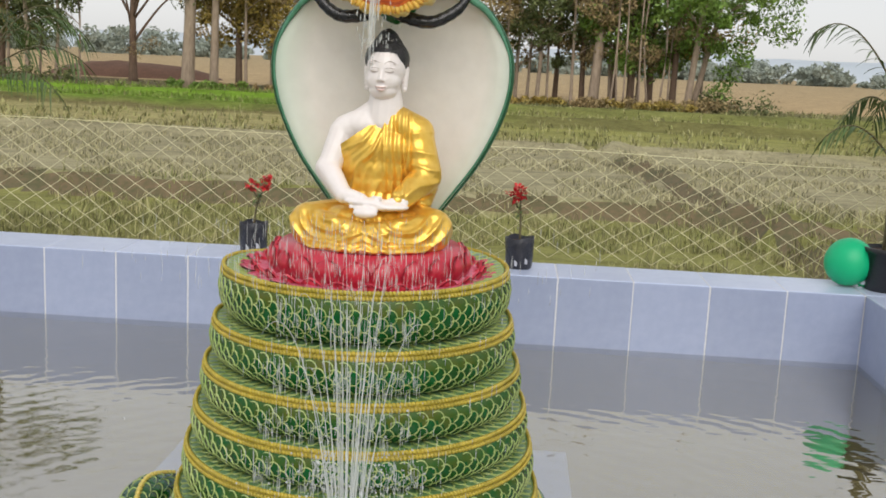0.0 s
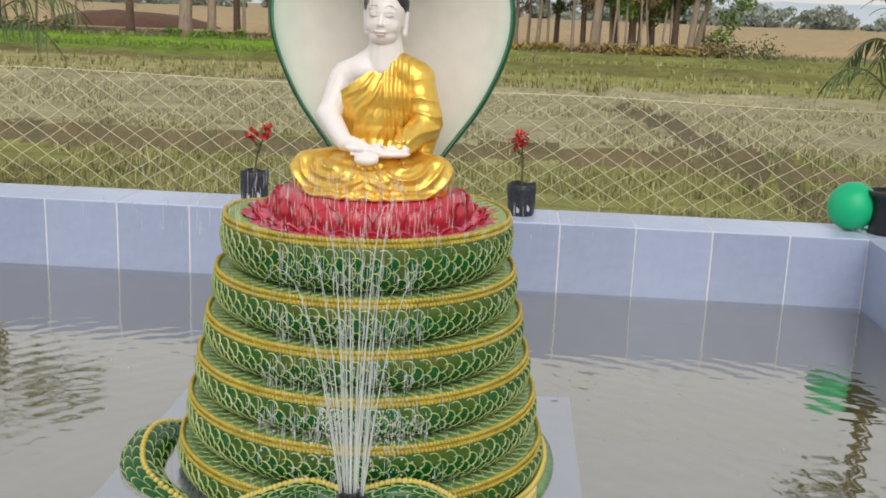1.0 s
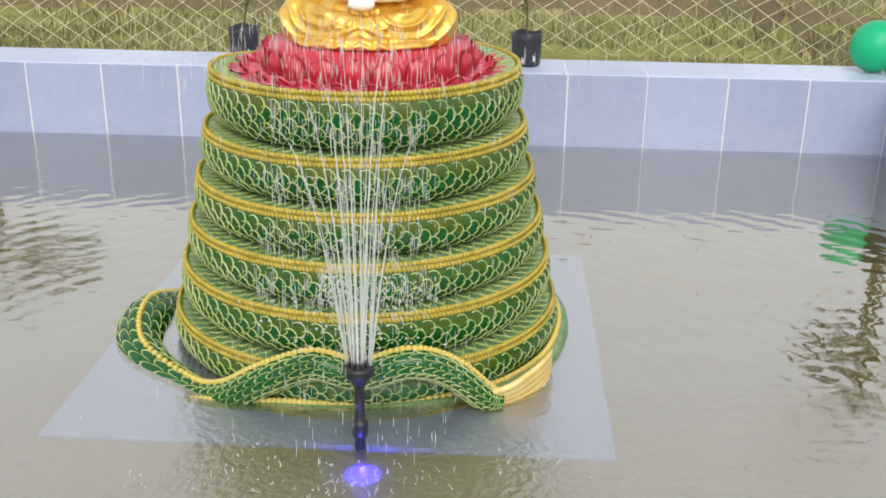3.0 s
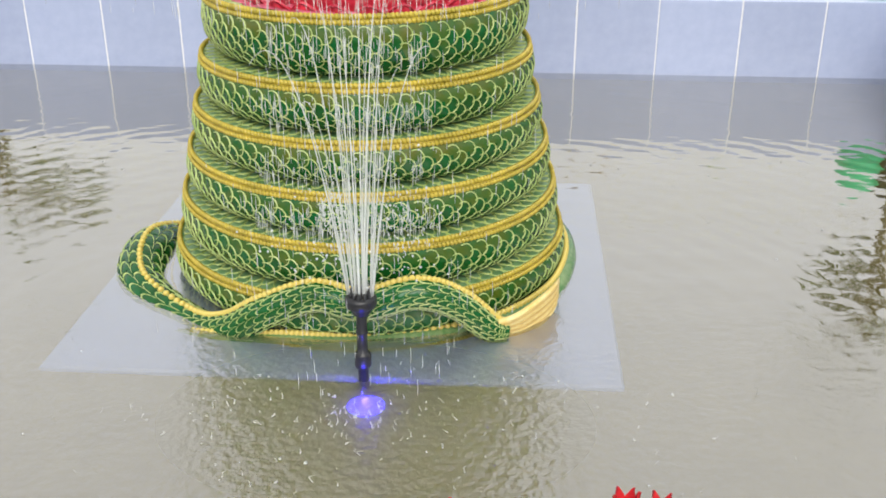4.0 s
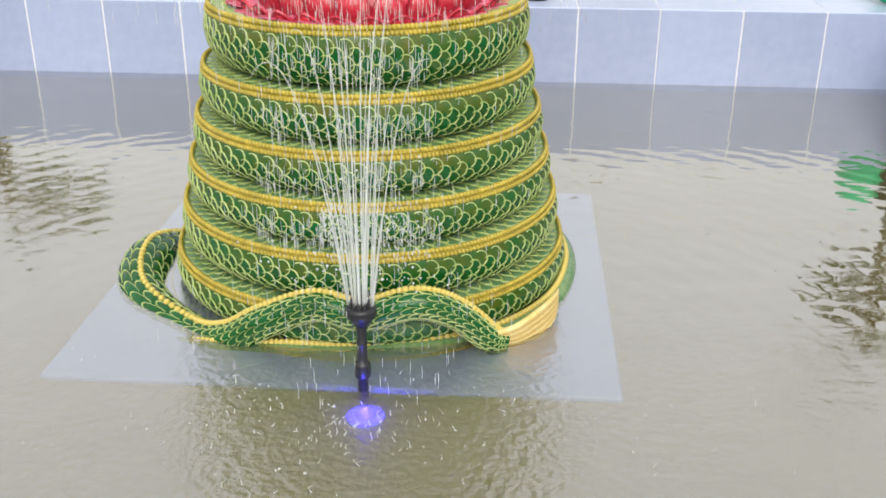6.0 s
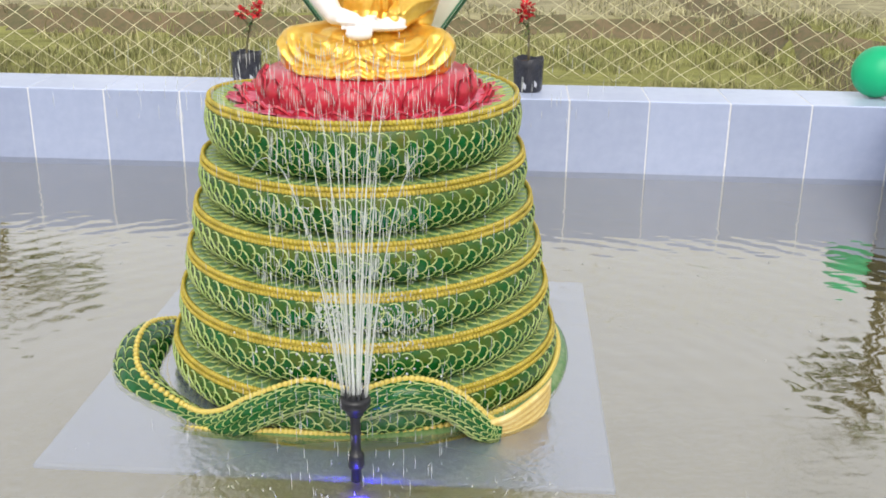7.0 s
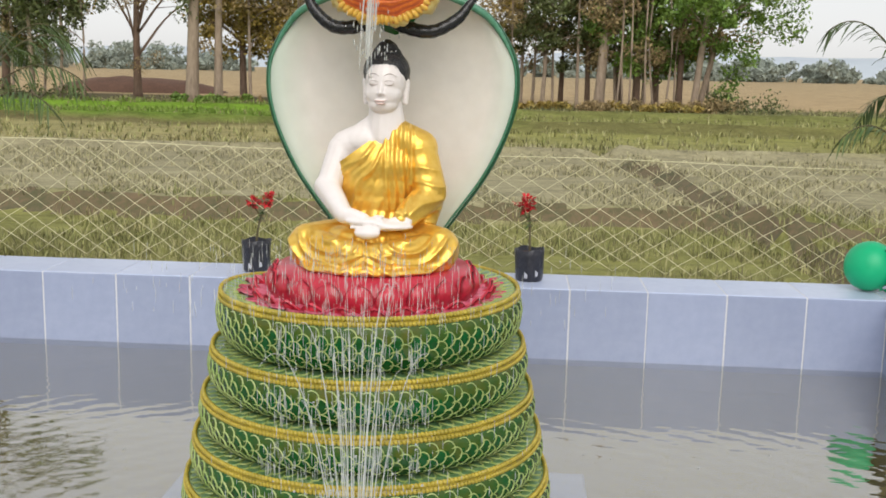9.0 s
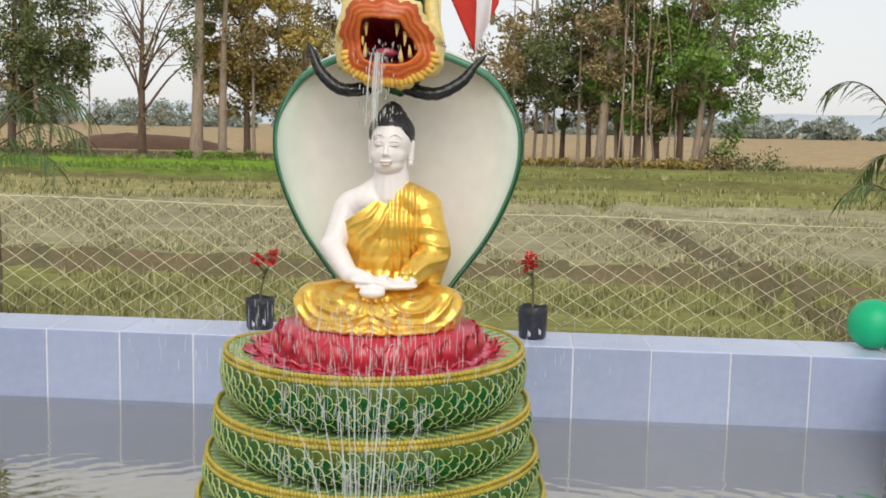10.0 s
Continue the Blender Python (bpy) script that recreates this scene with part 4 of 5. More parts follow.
def build_statue():
    out = Build()
    hx, fx = 0.026, 0.021
    # head: skull, cheeks, lids, nose, lips and long ears
    head = [((hx, .022, .556), (.063, .070, .072)), ((fx, .003, .522), (.0575, .052, .054)), ((fx - .002, -.016, .477), (.026, .018, .017)), ((fx, .0, .487), (.047, .040, .030)),
            ((fx, -.040, .556), (fx - .002, -.055, .521), .0046, .0078), ((fx - .009, -.048, .518), (.0055, .006, .005)), ((fx + .006, -.048, .518), (.0055, .006, .005)),
            ((fx - .002, -.043, .4965), (.0190, .0070, .0042)), ((fx - .002, -.042, .489), (.0145, .0080, .0046)), ((hx, .036, .445), (hx, .026, .50), .052, .047)]
    for s in (-1, 1):
        head += [((fx + s * .027, -.014, .517), (.026, .024, .028)), ((fx + s * .0245, -.033, .550), (.0165, .0115, .0105)), ((fx + s * .026, -.028, .569), (.022, .012, .006)),
                 ((hx + s * .062, .034, .552), (hx + s * .061, .030, .492), .0125, .0095)]
    hv, n, f = blob(head, 0.0028, 4)
    out.add([Vector(p) for p in hv], f, 0)

    def front(x, z):
        near = hv[np.hypot(hv[:, 0] - x, hv[:, 2] - z) < .006]
        return float(near[:, 1].min()) if len(near) else -.04

    # bare right shoulder and arm, chest, hands resting in the lap, sole of the foot
    skin = [((hx, .046, .395), (hx, .034, .478), .066, .051), ((-.02, .046, .374), (.100, .058, .052)), ((-.100, .05, .356), (-.03, .045, .385), .049, .05), ((-.085, .05, .366), (hx, .045, .432), .038, .048), ((.115, .05, .352), (.03, .045, .385), .050, .05), ((.0, .052, .305), (.112, .068, .082)), ((0, .05, .2), (.085, .06, .12)),
            ((-.112, .045, .345), (-.146, .008, .240), .046, .040), ((-.152, .005, .235), (-.080, -.105, .168), .041, .028), ((-.080, -.105, .168), (-.02, -.135, .158), .027, .022),
            ((-.010, -.135, .154), (.062, .034, .013)), ((.05, -.130, .141), (.084, .036, .013)), ((.105, -.10, .152), (.05, -.130, .142), .024, .017), ((.0, -.166, .124), (.040, .024, .018))]
    for k in range(4):
        skin.append(((.02, -.116 - .015 * k, .160 - .003 * k), (.088, -.114 - .013 * k, .152 - .003 * k), .0078, .0056))
        skin.append(((.01, -.116 - .014 * k, .139), (-.050, -.114 - .013 * k, .137), .0078, .0056))
    skin.append(((.02, -.128, .166), (.045, -.150, .170), .0075, .0055))
    v, n, f = blob(skin, 0.0040, 4)
    out.add([Vector(p) for p in v], f, 0)
    # hair cap with pointed crown and fine curls
    hair = [((hx, .042, .582), (.073, .078, .064)), ((hx, .05, .555), (.072, .064, .058)), ((hx, .045, .622), (.050, .050, .040)), ((hx, .045, .648), (.034, .034, .026)), ((hx, .045, .662), (.016, .016, .016))]
    v, n, f = blob(hair, 0.0045, 4)
    keep = []
    for q in f:
        c = v[list(q)].mean(0)
        if not ((c[1] < .03 and abs(c[0] - fx) < .053 and c[2] < .602 - 40 * max(0, abs(c[0] - fx) - .030) ** 2) or c[2] < .548):
            keep.append(q)
    v = v + n * np.array([.0016 * noise.noise((p[0] * 150, p[1] * 150, p[2] * 150)) for p in v])[:, None]
    out.add([Vector(p) for p in v], keep, 2)
    # lowered eyes, brows and lips as thin painted lines
    ts = np.linspace(0, 1, 9)
    for s in (-1, 1):
        for x0, dx, z0, dz, w, slot in ((.010, .029, .5455, -.0040, .0011, 4), (.010, .029, .5525, .0028, .0005, 4), (.008, .034, .568, .0075, .0008, 4)):
            e = [(fx + s * (x0 + dx * t), z0 + dz * math.sin(math.pi * t)) for t in ts]
            out.add(*tube([(x, front(x, z) + .0004, z) for x, z in e], [.0003 + w * math.sin(math.pi * t) for t in ts], 5), slot)
    for zc, w, half, slot in ((.4965, .0020, .0190, 3), (.4885, .0024, .0150, 3), (.4930, .0007, .0180, 4)):
        e = [(fx - .002 + half * (2 * t - 1), zc + .0022 * (2 * t - 1) ** 2) for t in ts]
        out.add(*tube([(x, front(x, z) + .0008, z) for x, z in e], [w * (1 - .85 * (2 * t - 1) ** 2) + .0003 for t in ts], 6), slot)
    # robe over the torso and the left arm
    robe = [((.0, .05, .30), (.138, .094, .098)), ((.0, .05, .245), (.126, .091, .10)), ((.03, .045, .355), (.080, .064, .070)), ((0, .05, .2), (.116, .088, .13)), ((0, .05, .12), (.13, .10, .10)), ((.13, .05, .352), (.04, .045, .395), .060, .056), ((-.08, .05, .33), (-.02, .05, .37), .055, .055),
            ((.130, .045, .345), (.168, .008, .235), .058, .053), ((.172, .005, .225), (.098, -.095, .155), .050, .034), ((.165, .02, .2), (.15, .03, .13), .048, .04)]
    v, n, f = blob(robe, 0.0042, 5)
    d = np.zeros(len(v))
    arm = np.clip((v[:, 0] - .112) / .012, 0, 1)
    th = np.arctan2(v[:, 0] - .098, .495 - v[:, 2])
    wob = np.array([noise.noise((p[0] * 11, p[1] * 11, p[2] * 9)) for p in v])
    body = .0105 * (.5 - np.abs(np.sin(th * 13 + 1.6 * wob)) ** .7) + .0016 * np.sin(th * 61 + 4 * wob)
    # sash hanging straight from the left shoulder
    sx = v[:, 0] + .05 * (v[:, 2] - .3)
    sash = 1 / (1 + np.exp(-(sx - .032) / .0016)) / (1 + np.exp((sx - .108) / .003)) * (v[:, 2] > .172)
    body = body * (1 - sash) + sash * (.0075 + .0048 * np.sin(sx * 250 + 1.5 * wob))
    sag = v[:, 2] + 5.5 * (v[:, 0] - .150) ** 2 - .35 * v[:, 1]
    arms = .0078 * (.5 - np.abs(np.sin(sag * 70 + 1.3 * wob)) ** .75) * np.clip((.40 - v[:, 2]) / .06, 0, 1)
    hem = .445 + .70 * (v[:, 0] - .078)
    body = body * np.clip((hem - v[:, 2] - .008) / .03, 0, 1)
    d = (arms * arm + body * (1 - arm)) * np.clip(-1.5 * n[:, 1], 0, 1)
    d = d + .004 * np.exp(-((v[:, 2] - hem) / .010) ** 2)
    v = v + n * d[:, None]
    bm = bmesh.new()
    bv = [bm.verts.new(p) for p in v]
    for q in f:
        bm.faces.new([bv[k] for k in q])
    bmesh.ops.bisect_plane(bm, geom=bm.verts[:] + bm.edges[:] + bm.faces[:], plane_co=(.078, 0, .445), plane_no=(-.70, 0, 1), clear_outer=True)
    bm.verts.index_update()
    out.add([p.co.copy() for p in bm.verts], [tuple(p.index for p in q.verts) for q in bm.faces], 1)
    bm.free()
    # robe over the crossed legs
    legs = [((0, .0, .045), (.225, .17, .050)), ((-.09, .05, .065), (-.195, -.065, .068), .075, .066), ((.09, .05, .065), (.205, -.065, .068), .075, .066),
            ((-.195, -.075, .060), (-.02, -.185, .052), .062, .046), ((.205, -.075, .060), (.02, -.19, .050), .062, .046), ((0, -.14, .045), (.13, .085, .046)), ((0, -.05, .098), (.15, .10, .038)),
            ((0, -.10, .02), (.22, .15, .022))]
    v, n, f = blob(legs, 0.0045, 5)
    fold = np.zeros(len(v))
    wob = np.array([noise.noise((p[0] * 13, p[1] * 13, p[2] * 16)) for p in v])
    for s, kx in ((-1, -.105), (1, .115)):
        dist = np.hypot((v[:, 0] - kx - s * .012) * .95, (v[:, 2] - .128) * 1.12)
        side = (v[:, 0] * s > -.01)
        fold = np.where(side, .0150 * (.5 - np.abs(np.sin(dist * 92 + .8 * wob)) ** .7), fold)
    mid = np.abs(v[:, 0] - .005) < .075
    fold = np.where(mid & (v[:, 2] < .07), .0045 * np.sin((v[:, 2] + .5 * np.abs(v[:, 0] - .005)) * 260), fold)
    fold *= np.clip(-1.6 * n[:, 1] + .1, 0, 1) * np.clip((.122 - v[:, 2]) / .02, 0, 1) * np.clip((v[:, 2] - .006) / .012, 0, 1)
    v = v + n * fold[:, None]
    out.add([Vector(p) for p in v], f, 1)
    ob = new("seated_statue", out.mesh("seated_statue", [M_WHITE, M_GOLD, M_HAIR, M_LIP, M_LINE]))
    ob.location = (0.085, -0.20, 0.888)
    ob.scale = (0.97, 1, 1)
    tagged(ob, "white seated statue in gold painted robe on a lotus seat", "statue")


build_statue()


# ---------------------------------------------------------------- fountain pipe, lamp and water
def build_nozzle():
    noz = thing("fountain_nozzle", (0.150, -0.985, 0.0), "black plastic fountain nozzle on an upright pipe", "nozzle")
    pv, pf = lathe([(.013, -.55), (.013, .035), (.019, .038), (.021, .045), (.021, .072), (.018, .078), (.013, .082), (.013, .130), (.0145, .132), (.0145, .136), (.013, .138), (.0125, .185)], 16)
    part("pipe", mesh_of("pipe", pv, pf, M_BLACKP), noz, "black pipe with a collar")
    hv, hf = lathe([(.0125, .180), (.020, .184), (.024, .195), (.034, .205), (.0385, .212), (.0385, .228), (.034, .233), (.010, .236), (.0, .236)], 22)
    hd = part("spray_head", mesh_of("spray_head", hv, hf, M_BLACKP), noz, "flared spray head")
    for k in range(12):
        a = 2 * math.pi * k / 12
        nv, nf = lathe([(.0045, 0), (.0035, .016), (.002, .017)], 7)
        part("jet_tip", mesh_of("jet_tip", nv, nf, M_BLACKP), hd, at=(.026 * math.cos(a), .026 * math.sin(a), .232))
    led = thing("pool_lamp", (0.165, -1.06, -0.030), "blue glowing underwater lamp at the foot of the nozzle", "lamp")
    bv, bf = lathe([(.055, -.52), (.055, -.005), (.047, .0)], 20)
    part("housing", mesh_of("housing", bv, bf, M_BLACKP), led)
    gv, gf = lathe([(.048, .001), (.03, .010), (0, .013)], 20)
    part("lens", mesh_of("lens", gv, gf, M_LED), led, "glowing blue lens")


build_nozzle()


def build_water_jets():
    rng = np.random.default_rng(7)
    b = Build()
    x0, y0, z0 = 0.150, -0.985, 0.235
    for k in range(21):
        a = 2 * math.pi * k / 21 + rng.uniform(-.1, .1)
        sp = 0.030 if k % 3 else .012
        vr = rng.uniform(.16, .52) * (1 if k % 3 else .45)
        vz = rng.uniform(3.0, 4.05)
        ph = vz / 9.81
        ts = np.linspace(0, ph * rng.uniform(.8, 1.25), 22)
        pts = [(x0 + math.cos(a) * (sp + vr * t), y0 + math.sin(a) * (sp + vr * t) * .7, z0 + vz * t - 4.905 * t * t) for t in ts]
        b.add(*tube(pts, np.interp(ts / ts[-1], [0, .3, 1], [.0034, .0016, .0007]) * rng.uniform(.6, 1.2), 6, up=(0, 1, 0)))
    ob = new("fountain_jets", b.mesh("fountain_jets", [M_JET]))
    tagged(ob, "thin clear water jets rising from the fountain nozzle", "water jet", kind="stuff")
    d = Build()
    # broken streaks falling back past the coils and the lotus
    for _ in range(620):
        x = 0.15 + rng.normal(0, .16)
        y = rng.uniform(-1.15, -.72)
        z = rng.uniform(.05, 1.08)
        ln = rng.uniform(.008, .05)
        d.add(*tube([(x, y, z), (x + .001, y, z - ln * .5), (x, y, z - ln)], [.0003, .0009, .0004], 5, up=(0, 1, 0)))
    for _ in range(520):
        x, y = 0.085 + rng.normal(0, .26), -.2 - rng.uniform(.25, .5)
        z = rng.uniform(.84, 1.02)
        ln = rng.uniform(.01, .05)
        d.add(*tube([(x, y, z), (x, y, z - ln * .5), (x, y, z - ln)], [.0003, .0009, .0004], 5, up=(0, 1, 0)))
    for _ in range(240):
        x, y, z = 0.15 + rng.normal(0, .09), -.98 + rng.normal(0, .04), .28 + abs(rng.normal(0, .16))
        d.add(*ball((x, y, z), rng.uniform(.0014, .0038), None, 5, 4))
    for _ in range(420):
        k = rng.uniform() < .55
        c = (.095, -.98, .43) if k else (.24, -.96, .42)
        x, y, z = c[0] + rng.normal(0, .022 if k else .055), c[1] + rng.normal(0, .03), c[2] + rng.normal(0, .04 if k else .035)
        d.add(*ball((x, y, z), (rng.uniform(.0008, .0019), .0015, rng.uniform(.0015, .007)), None, 5, 4))
    # fine film of water running down the front of the upper coils
    for _ in range(420):
        u = rng.uniform(-.075, .075) + int(rng.integers(0, 4))
        q = coil_flank(u, rng.uniform(.0, .10)) + serpent.location
        ln = rng.uniform(.015, .07)
        x, y, z = q.x, q.y - .012, q.z
        d.add(*tube([(x, y, z), (x, y - .002, z - ln * .5), (x, y, z - ln)], [.0004, .0011, .0005], 5, up=(0, 1, 0)))
    tagged(new("falling_drops", d.mesh("falling_drops", [M_JET])), "water drops and streaks falling round the statue", "water", kind="stuff")
    # spout from the serpent's mouth
    s = Build()
    for k in range(18):
        dx, w = rng.normal(-.012, .010), rng.uniform(.0009, .0028)
        v0 = rng.uniform(.10, .30)
        ts = np.linspace(0, rng.uniform(.14, .23), 12)
        pts = [(0.092 + dx * (1 + t * 2), -.27 - v0 * t + .0, 1.70 - 4.9 * t * t + rng.normal(0, .0004)) for t in ts]
        s.add(*tube(pts, np.full(12, w) * np.interp(ts / ts[-1], [0, .6, 1], [1, .8, .3]), 6, up=(0, 1, 0)))
    for _ in range(150):
        s.add(*ball((0.088 + rng.normal(0, .03), -.28 + rng.normal(0, .02), rng.uniform(1.50, 1.73)), (.0016, .0016, rng.uniform(.002, .012)), None, 5, 4))
    tagged(new("mouth_spout", s.mesh("mouth_spout", [M_JET])), "water pouring from the serpent's open mouth", "water jet", kind="stuff")
    p = Build()
    for _ in range(240):
        a, r = rng.uniform(0, 6.283), abs(rng.normal(.0, .42))
        x, y = 0.15 + r * math.cos(a) * 1.2, -1.15 + r * math.sin(a) * .55
        if math.hypot(x - CX, y - CY) < .72 or y > -.75:
            continue
        w = rng.uniform(.0010, .0026)
        p.add(*ball((x, y, w * .3), (w, w, w * .8), None, 7, 4))
        if rng.uniform() < .6:
            h = rng.uniform(.006, .02)
            p.add(*tube([(x, y, 0), (x + rng.normal(0, .004), y, h * .6), (x + rng.normal(0, .006), y, h)], [w * .5, w * .3, w * .1], 5, up=(0, 1, 0)))
    for _ in range(60):
        x, y, w = rng.uniform(-1.6, 1.8), rng.uniform(-1.7, 1.0), rng.uniform(.002, .005)
        if math.hypot(x - CX, y - CY) < .8:
            continue
        p.add(*ball((x, y, w * .2), (w, w, w * .7), None, 8, 4))
    tagged(new("splashes", p.mesh("splashes", [M_JET])), "bubbles and splash crowns on the water", "water", kind="stuff")


build_water_jets()


# ---------------------------------------------------------------- pots, plants, balloon
def leaf(p, d, ln, w, droop=.3, n=4):
    """A narrow curved leaf from p along d."""
    p, d = Vector(p), Vector(d).normalized()
    s = d.cross(Vector((0, 0, 1)))
    s = s.normalized() if s.length > .05 else Vector((1, 0, 0))
    vs, fs = [], []
    for k in range(n + 1):
        t = k / n
        c = p + d * ln * t + Vector((0, 0, -droop * ln * t * t))
        h = w * .5 * math.sin(math.pi * (.12 + .88 * t)) if k < n else 0.0006
        up = s.cross(d) * .15 * w
        vs += [c - s * h, c - up, c + s * h]
    for k in range(n):
        a = k * 3
        fs += [(a, a + 1, a + 4, a + 3), (a + 1, a + 2, a + 5, a + 4)]
    return vs, fs


def potted_flower(at, seed, label, height=.26, bag=(.078, .17), bloom=.055, lean=(0, 0), side=(-.045, -.01, .085), cupped=False):
    rng = np.random.default_rng(seed)
    pot = thing("potted_flower", at, label, "potted plant", "red flowers in black bags")
    r, h = bag
    vs, fs = lathe([(0, .0), (r * .86, .0), (r * .94, .012), (r * .97, h * .4), (r * 1.0, h * .75), (r * 1.03, h), (r * 1.0, h + .002), (r * .95, h - .02), (0, h - .024)], 26)
    vs = [(x * (1 + .025 * math.sin(7 * math.atan2(y, x) + z * 30)), y * (1 + .025 * math.sin(5 * math.atan2(y, x) - z * 22)), z + (.006 * math.sin(4 * math.atan2(y, x)) if z > h * .9 else 0)) for x, y, z in vs]
    b = part("bag", mesh_of("bag", vs, fs, M_POLYBAG), pot, "wrinkled black plastic bag")
    for a0, z0 in ((-1.9, .035), (-1.15, .045)):
        q = []
        for k in range(4):
            a = a0 + k * .07
            q += [(r * 1.0 * math.cos(a), r * 1.0 * math.sin(a), z0 - .018 + .012 * (k % 2)), (r * 1.005 * math.cos(a), r * 1.005 * math.sin(a), z0 + .022 - .010 * k * .5)]
        part("bag_print", mesh_of("bag_print", q, [(0, 2, 3, 1), (2, 4, 5, 3), (4, 6, 7, 5)], M_PRINT), b, "pale printed mark")
    sv, sf = lathe([(0, h - .012), (r * .5, h - .016), (r * .93, h - .022)], 16)
    part("soil", mesh_of("soil", sv, sf, M_SOIL), pot, "dark potting soil")
    top = Vector((lean[0], lean[1], h + height))
    stem = Build()
    c = spline([(0, 0, h - .02), (lean[0] * .2, lean[1] * .2, h + height * .35), (lean[0] * .6, lean[1] * .6, h + height * .7), tuple(top)], 12)
    stem.add(*tube(c, np.linspace(.0065, .004, 12), 7))
    c2 = spline([tuple(c[6]), (c[6][0] + side[0] * .6, c[6][1], c[6][2] + side[2] * .4), (c[6][0] + side[0], c[6][1] + side[1], c[6][2] + side[2])], 8)
    stem.add(*tube(c2, np.linspace(.004, .003, 8), 6))
    part("stem", stem.mesh("stem", [M_STEM]), pot, "thin thorny stem")
    lv = Build()
    for k in range(26):
        o = c[int(rng.uniform(5, 11))] if k % 3 else c2[int(rng.uniform(3, 7))]
        a = rng.uniform(0, 6.283)
        lv.add(*leaf(o, (math.cos(a), math.sin(a), rng.uniform(.0, .9)), rng.uniform(.03, .06), rng.uniform(.012, .020), .4))
    part("leaves", lv.mesh("leaves", [M_LEAF]), pot, "small green leaves")
    fl = Build()
    if cupped:
        for o in (top, Vector(c2[-1])):
            for k in range(9):
                a = k * 2.4 + rng.uniform(-.2, .2)
                out = .35 if k < 5 else 1.6
                fl.add(*leaf(o + Vector((0, 0, -.012)), (math.cos(a) * out, math.sin(a) * out, 1.0), rng.uniform(.026, .034), .021, -.25 if k < 5 else .2, 5))
    for o, rad, n in () if cupped else ((top, bloom, 30), (Vector(c2[-1]), bloom * .75, 18)):
        for _ in range(n):
            d = Vector(rng.normal(0, 1, 3)).normalized()
            q = o + d * rad * rng.uniform(.3, .8) * Vector((1, 1, .7)).length / 1.6
            for s in range(2):
                e = Vector(rng.normal(0, 1, 3)).normalized()
                fl.add(*leaf(q, e + d, rng.uniform(.018, .028), .020, .1, 3))
    part("blossom", fl.mesh("blossom", [M_FLOWER]), pot, "clustered red blossom")


potted_flower((0.59, 2.215, WALL_H), 11, "red flowering plant in a black plastic bag on the far ledge", .25, lean=(-.012, 0))
potted_flower((-0.893, 2.215, WALL_H), 12, "red flowering plant in a black plastic bag beside the falling water", .22, lean=(.065, 0))
potted_flower((0.624, -2.41, WALL_H), 13, "red flowering plant in a black plastic bag on the near ledge", .190, lean=(-.009, .01), side=(.030, .01, .072), cupped=True)
potted_flower((0.465, -2.42, WALL_H), 14, "red flowering plant in a black plastic bag on the near ledge", .138, lean=(.018, .02), side=(-.012, .02, .082), cupped=True)


def frond(b, base, direction, length, rise, droop, leaflets, ll, seed, stems):
    rng = np.random.default_rng(seed)
    d = Vector(direction).normalized()
    pts = []
    for t in np.linspace(0, 1, 16):
        pts.append(Vector(base) + d * length * t + Vector((0, 0, rise * math.sin(t * 1.7) - droop * t ** 2.4)))
    stems.add(*tube([tuple(p) for p in pts], np.linspace(.007, .002, 16), 6))
    for k in range(leaflets):
        t = .22 + .78 * k / leaflets
        i = min(14, int(t * 15))
        p = pts[i].lerp(pts[i + 1], t * 15 - i)
        tg = (pts[i + 1] - pts[i]).normalized()
        sd = tg.cross(Vector((0, 0, 1))).normalized()
        for s in (-1, 1):
            v = tg * .75 + sd * s * rng.uniform(.5, .85) + Vector((0, 0, rng.uniform(-.5, .05)))
            b.add(*leaf(p, v, ll * (1 - .55 * abs(t - .45)) * rng.uniform(.85, 1.1), .013, rng.uniform(.35, .7), 5))


def potted_palm():
    palm = thing("potted_palm", (2.555, 2.17, WALL_H), "feathery palm in a round black pot on the ledge corner", "potted plant")
    vs, fs = lathe([(0, 0), (.098, 0), (.103, .006), (.122, .205), (.134, .208), (.135, .232), (.126, .234), (.120, .21), (0, .205)], 30)
    part("pot", mesh_of("pot", vs, fs, M_BLACKP), palm, "black plastic pot with a rolled rim")
    sv, sf = lathe([(0, .215), (.06, .222), (.121, .212)], 20)
    part("soil", mesh_of("soil", sv, sf, M_SOIL), palm, "reddish potting soil")
    st, lv = Build(), Build()
    for k in range(5):
        a = k * 1.3
        c = spline([(.03 * math.cos(a), .03 * math.sin(a), .2), (.035 * math.cos(a), .035 * math.sin(a), .45), (.05 * math.cos(a) - .03, .04 * math.sin(a), 1.0)], 10)
        st.add(*tube(c, np.linspace(.012, .007, 10), 7))
    for k, (az, base, ln, rise, droop) in enumerate(((178, .93, .52, .56, .16), (190, .63, .44, .34, .18), (120, .85, .40, .30, .30), (250, .85, .34, .40, .30), (90, .75, .5, .4, .3), (20, .7, .55, .4, .35),
                                                     (320, .72, .5, .35, .3), (270, .8, .42, .35, .25))):
        a = radians(az)
        frond(lv, (0, 0, base), (math.cos(a), math.sin(a) * .8, 0), ln, rise, droop, 15, .15, k, st)
    part("stem_cluster", st.mesh("stem_cluster", [M_STEM]), palm, "slender green-brown stems")
    part("fronds", lv.mesh("fronds", [M_PALM]), palm, "arching dark green feathery fronds")


potted_palm()


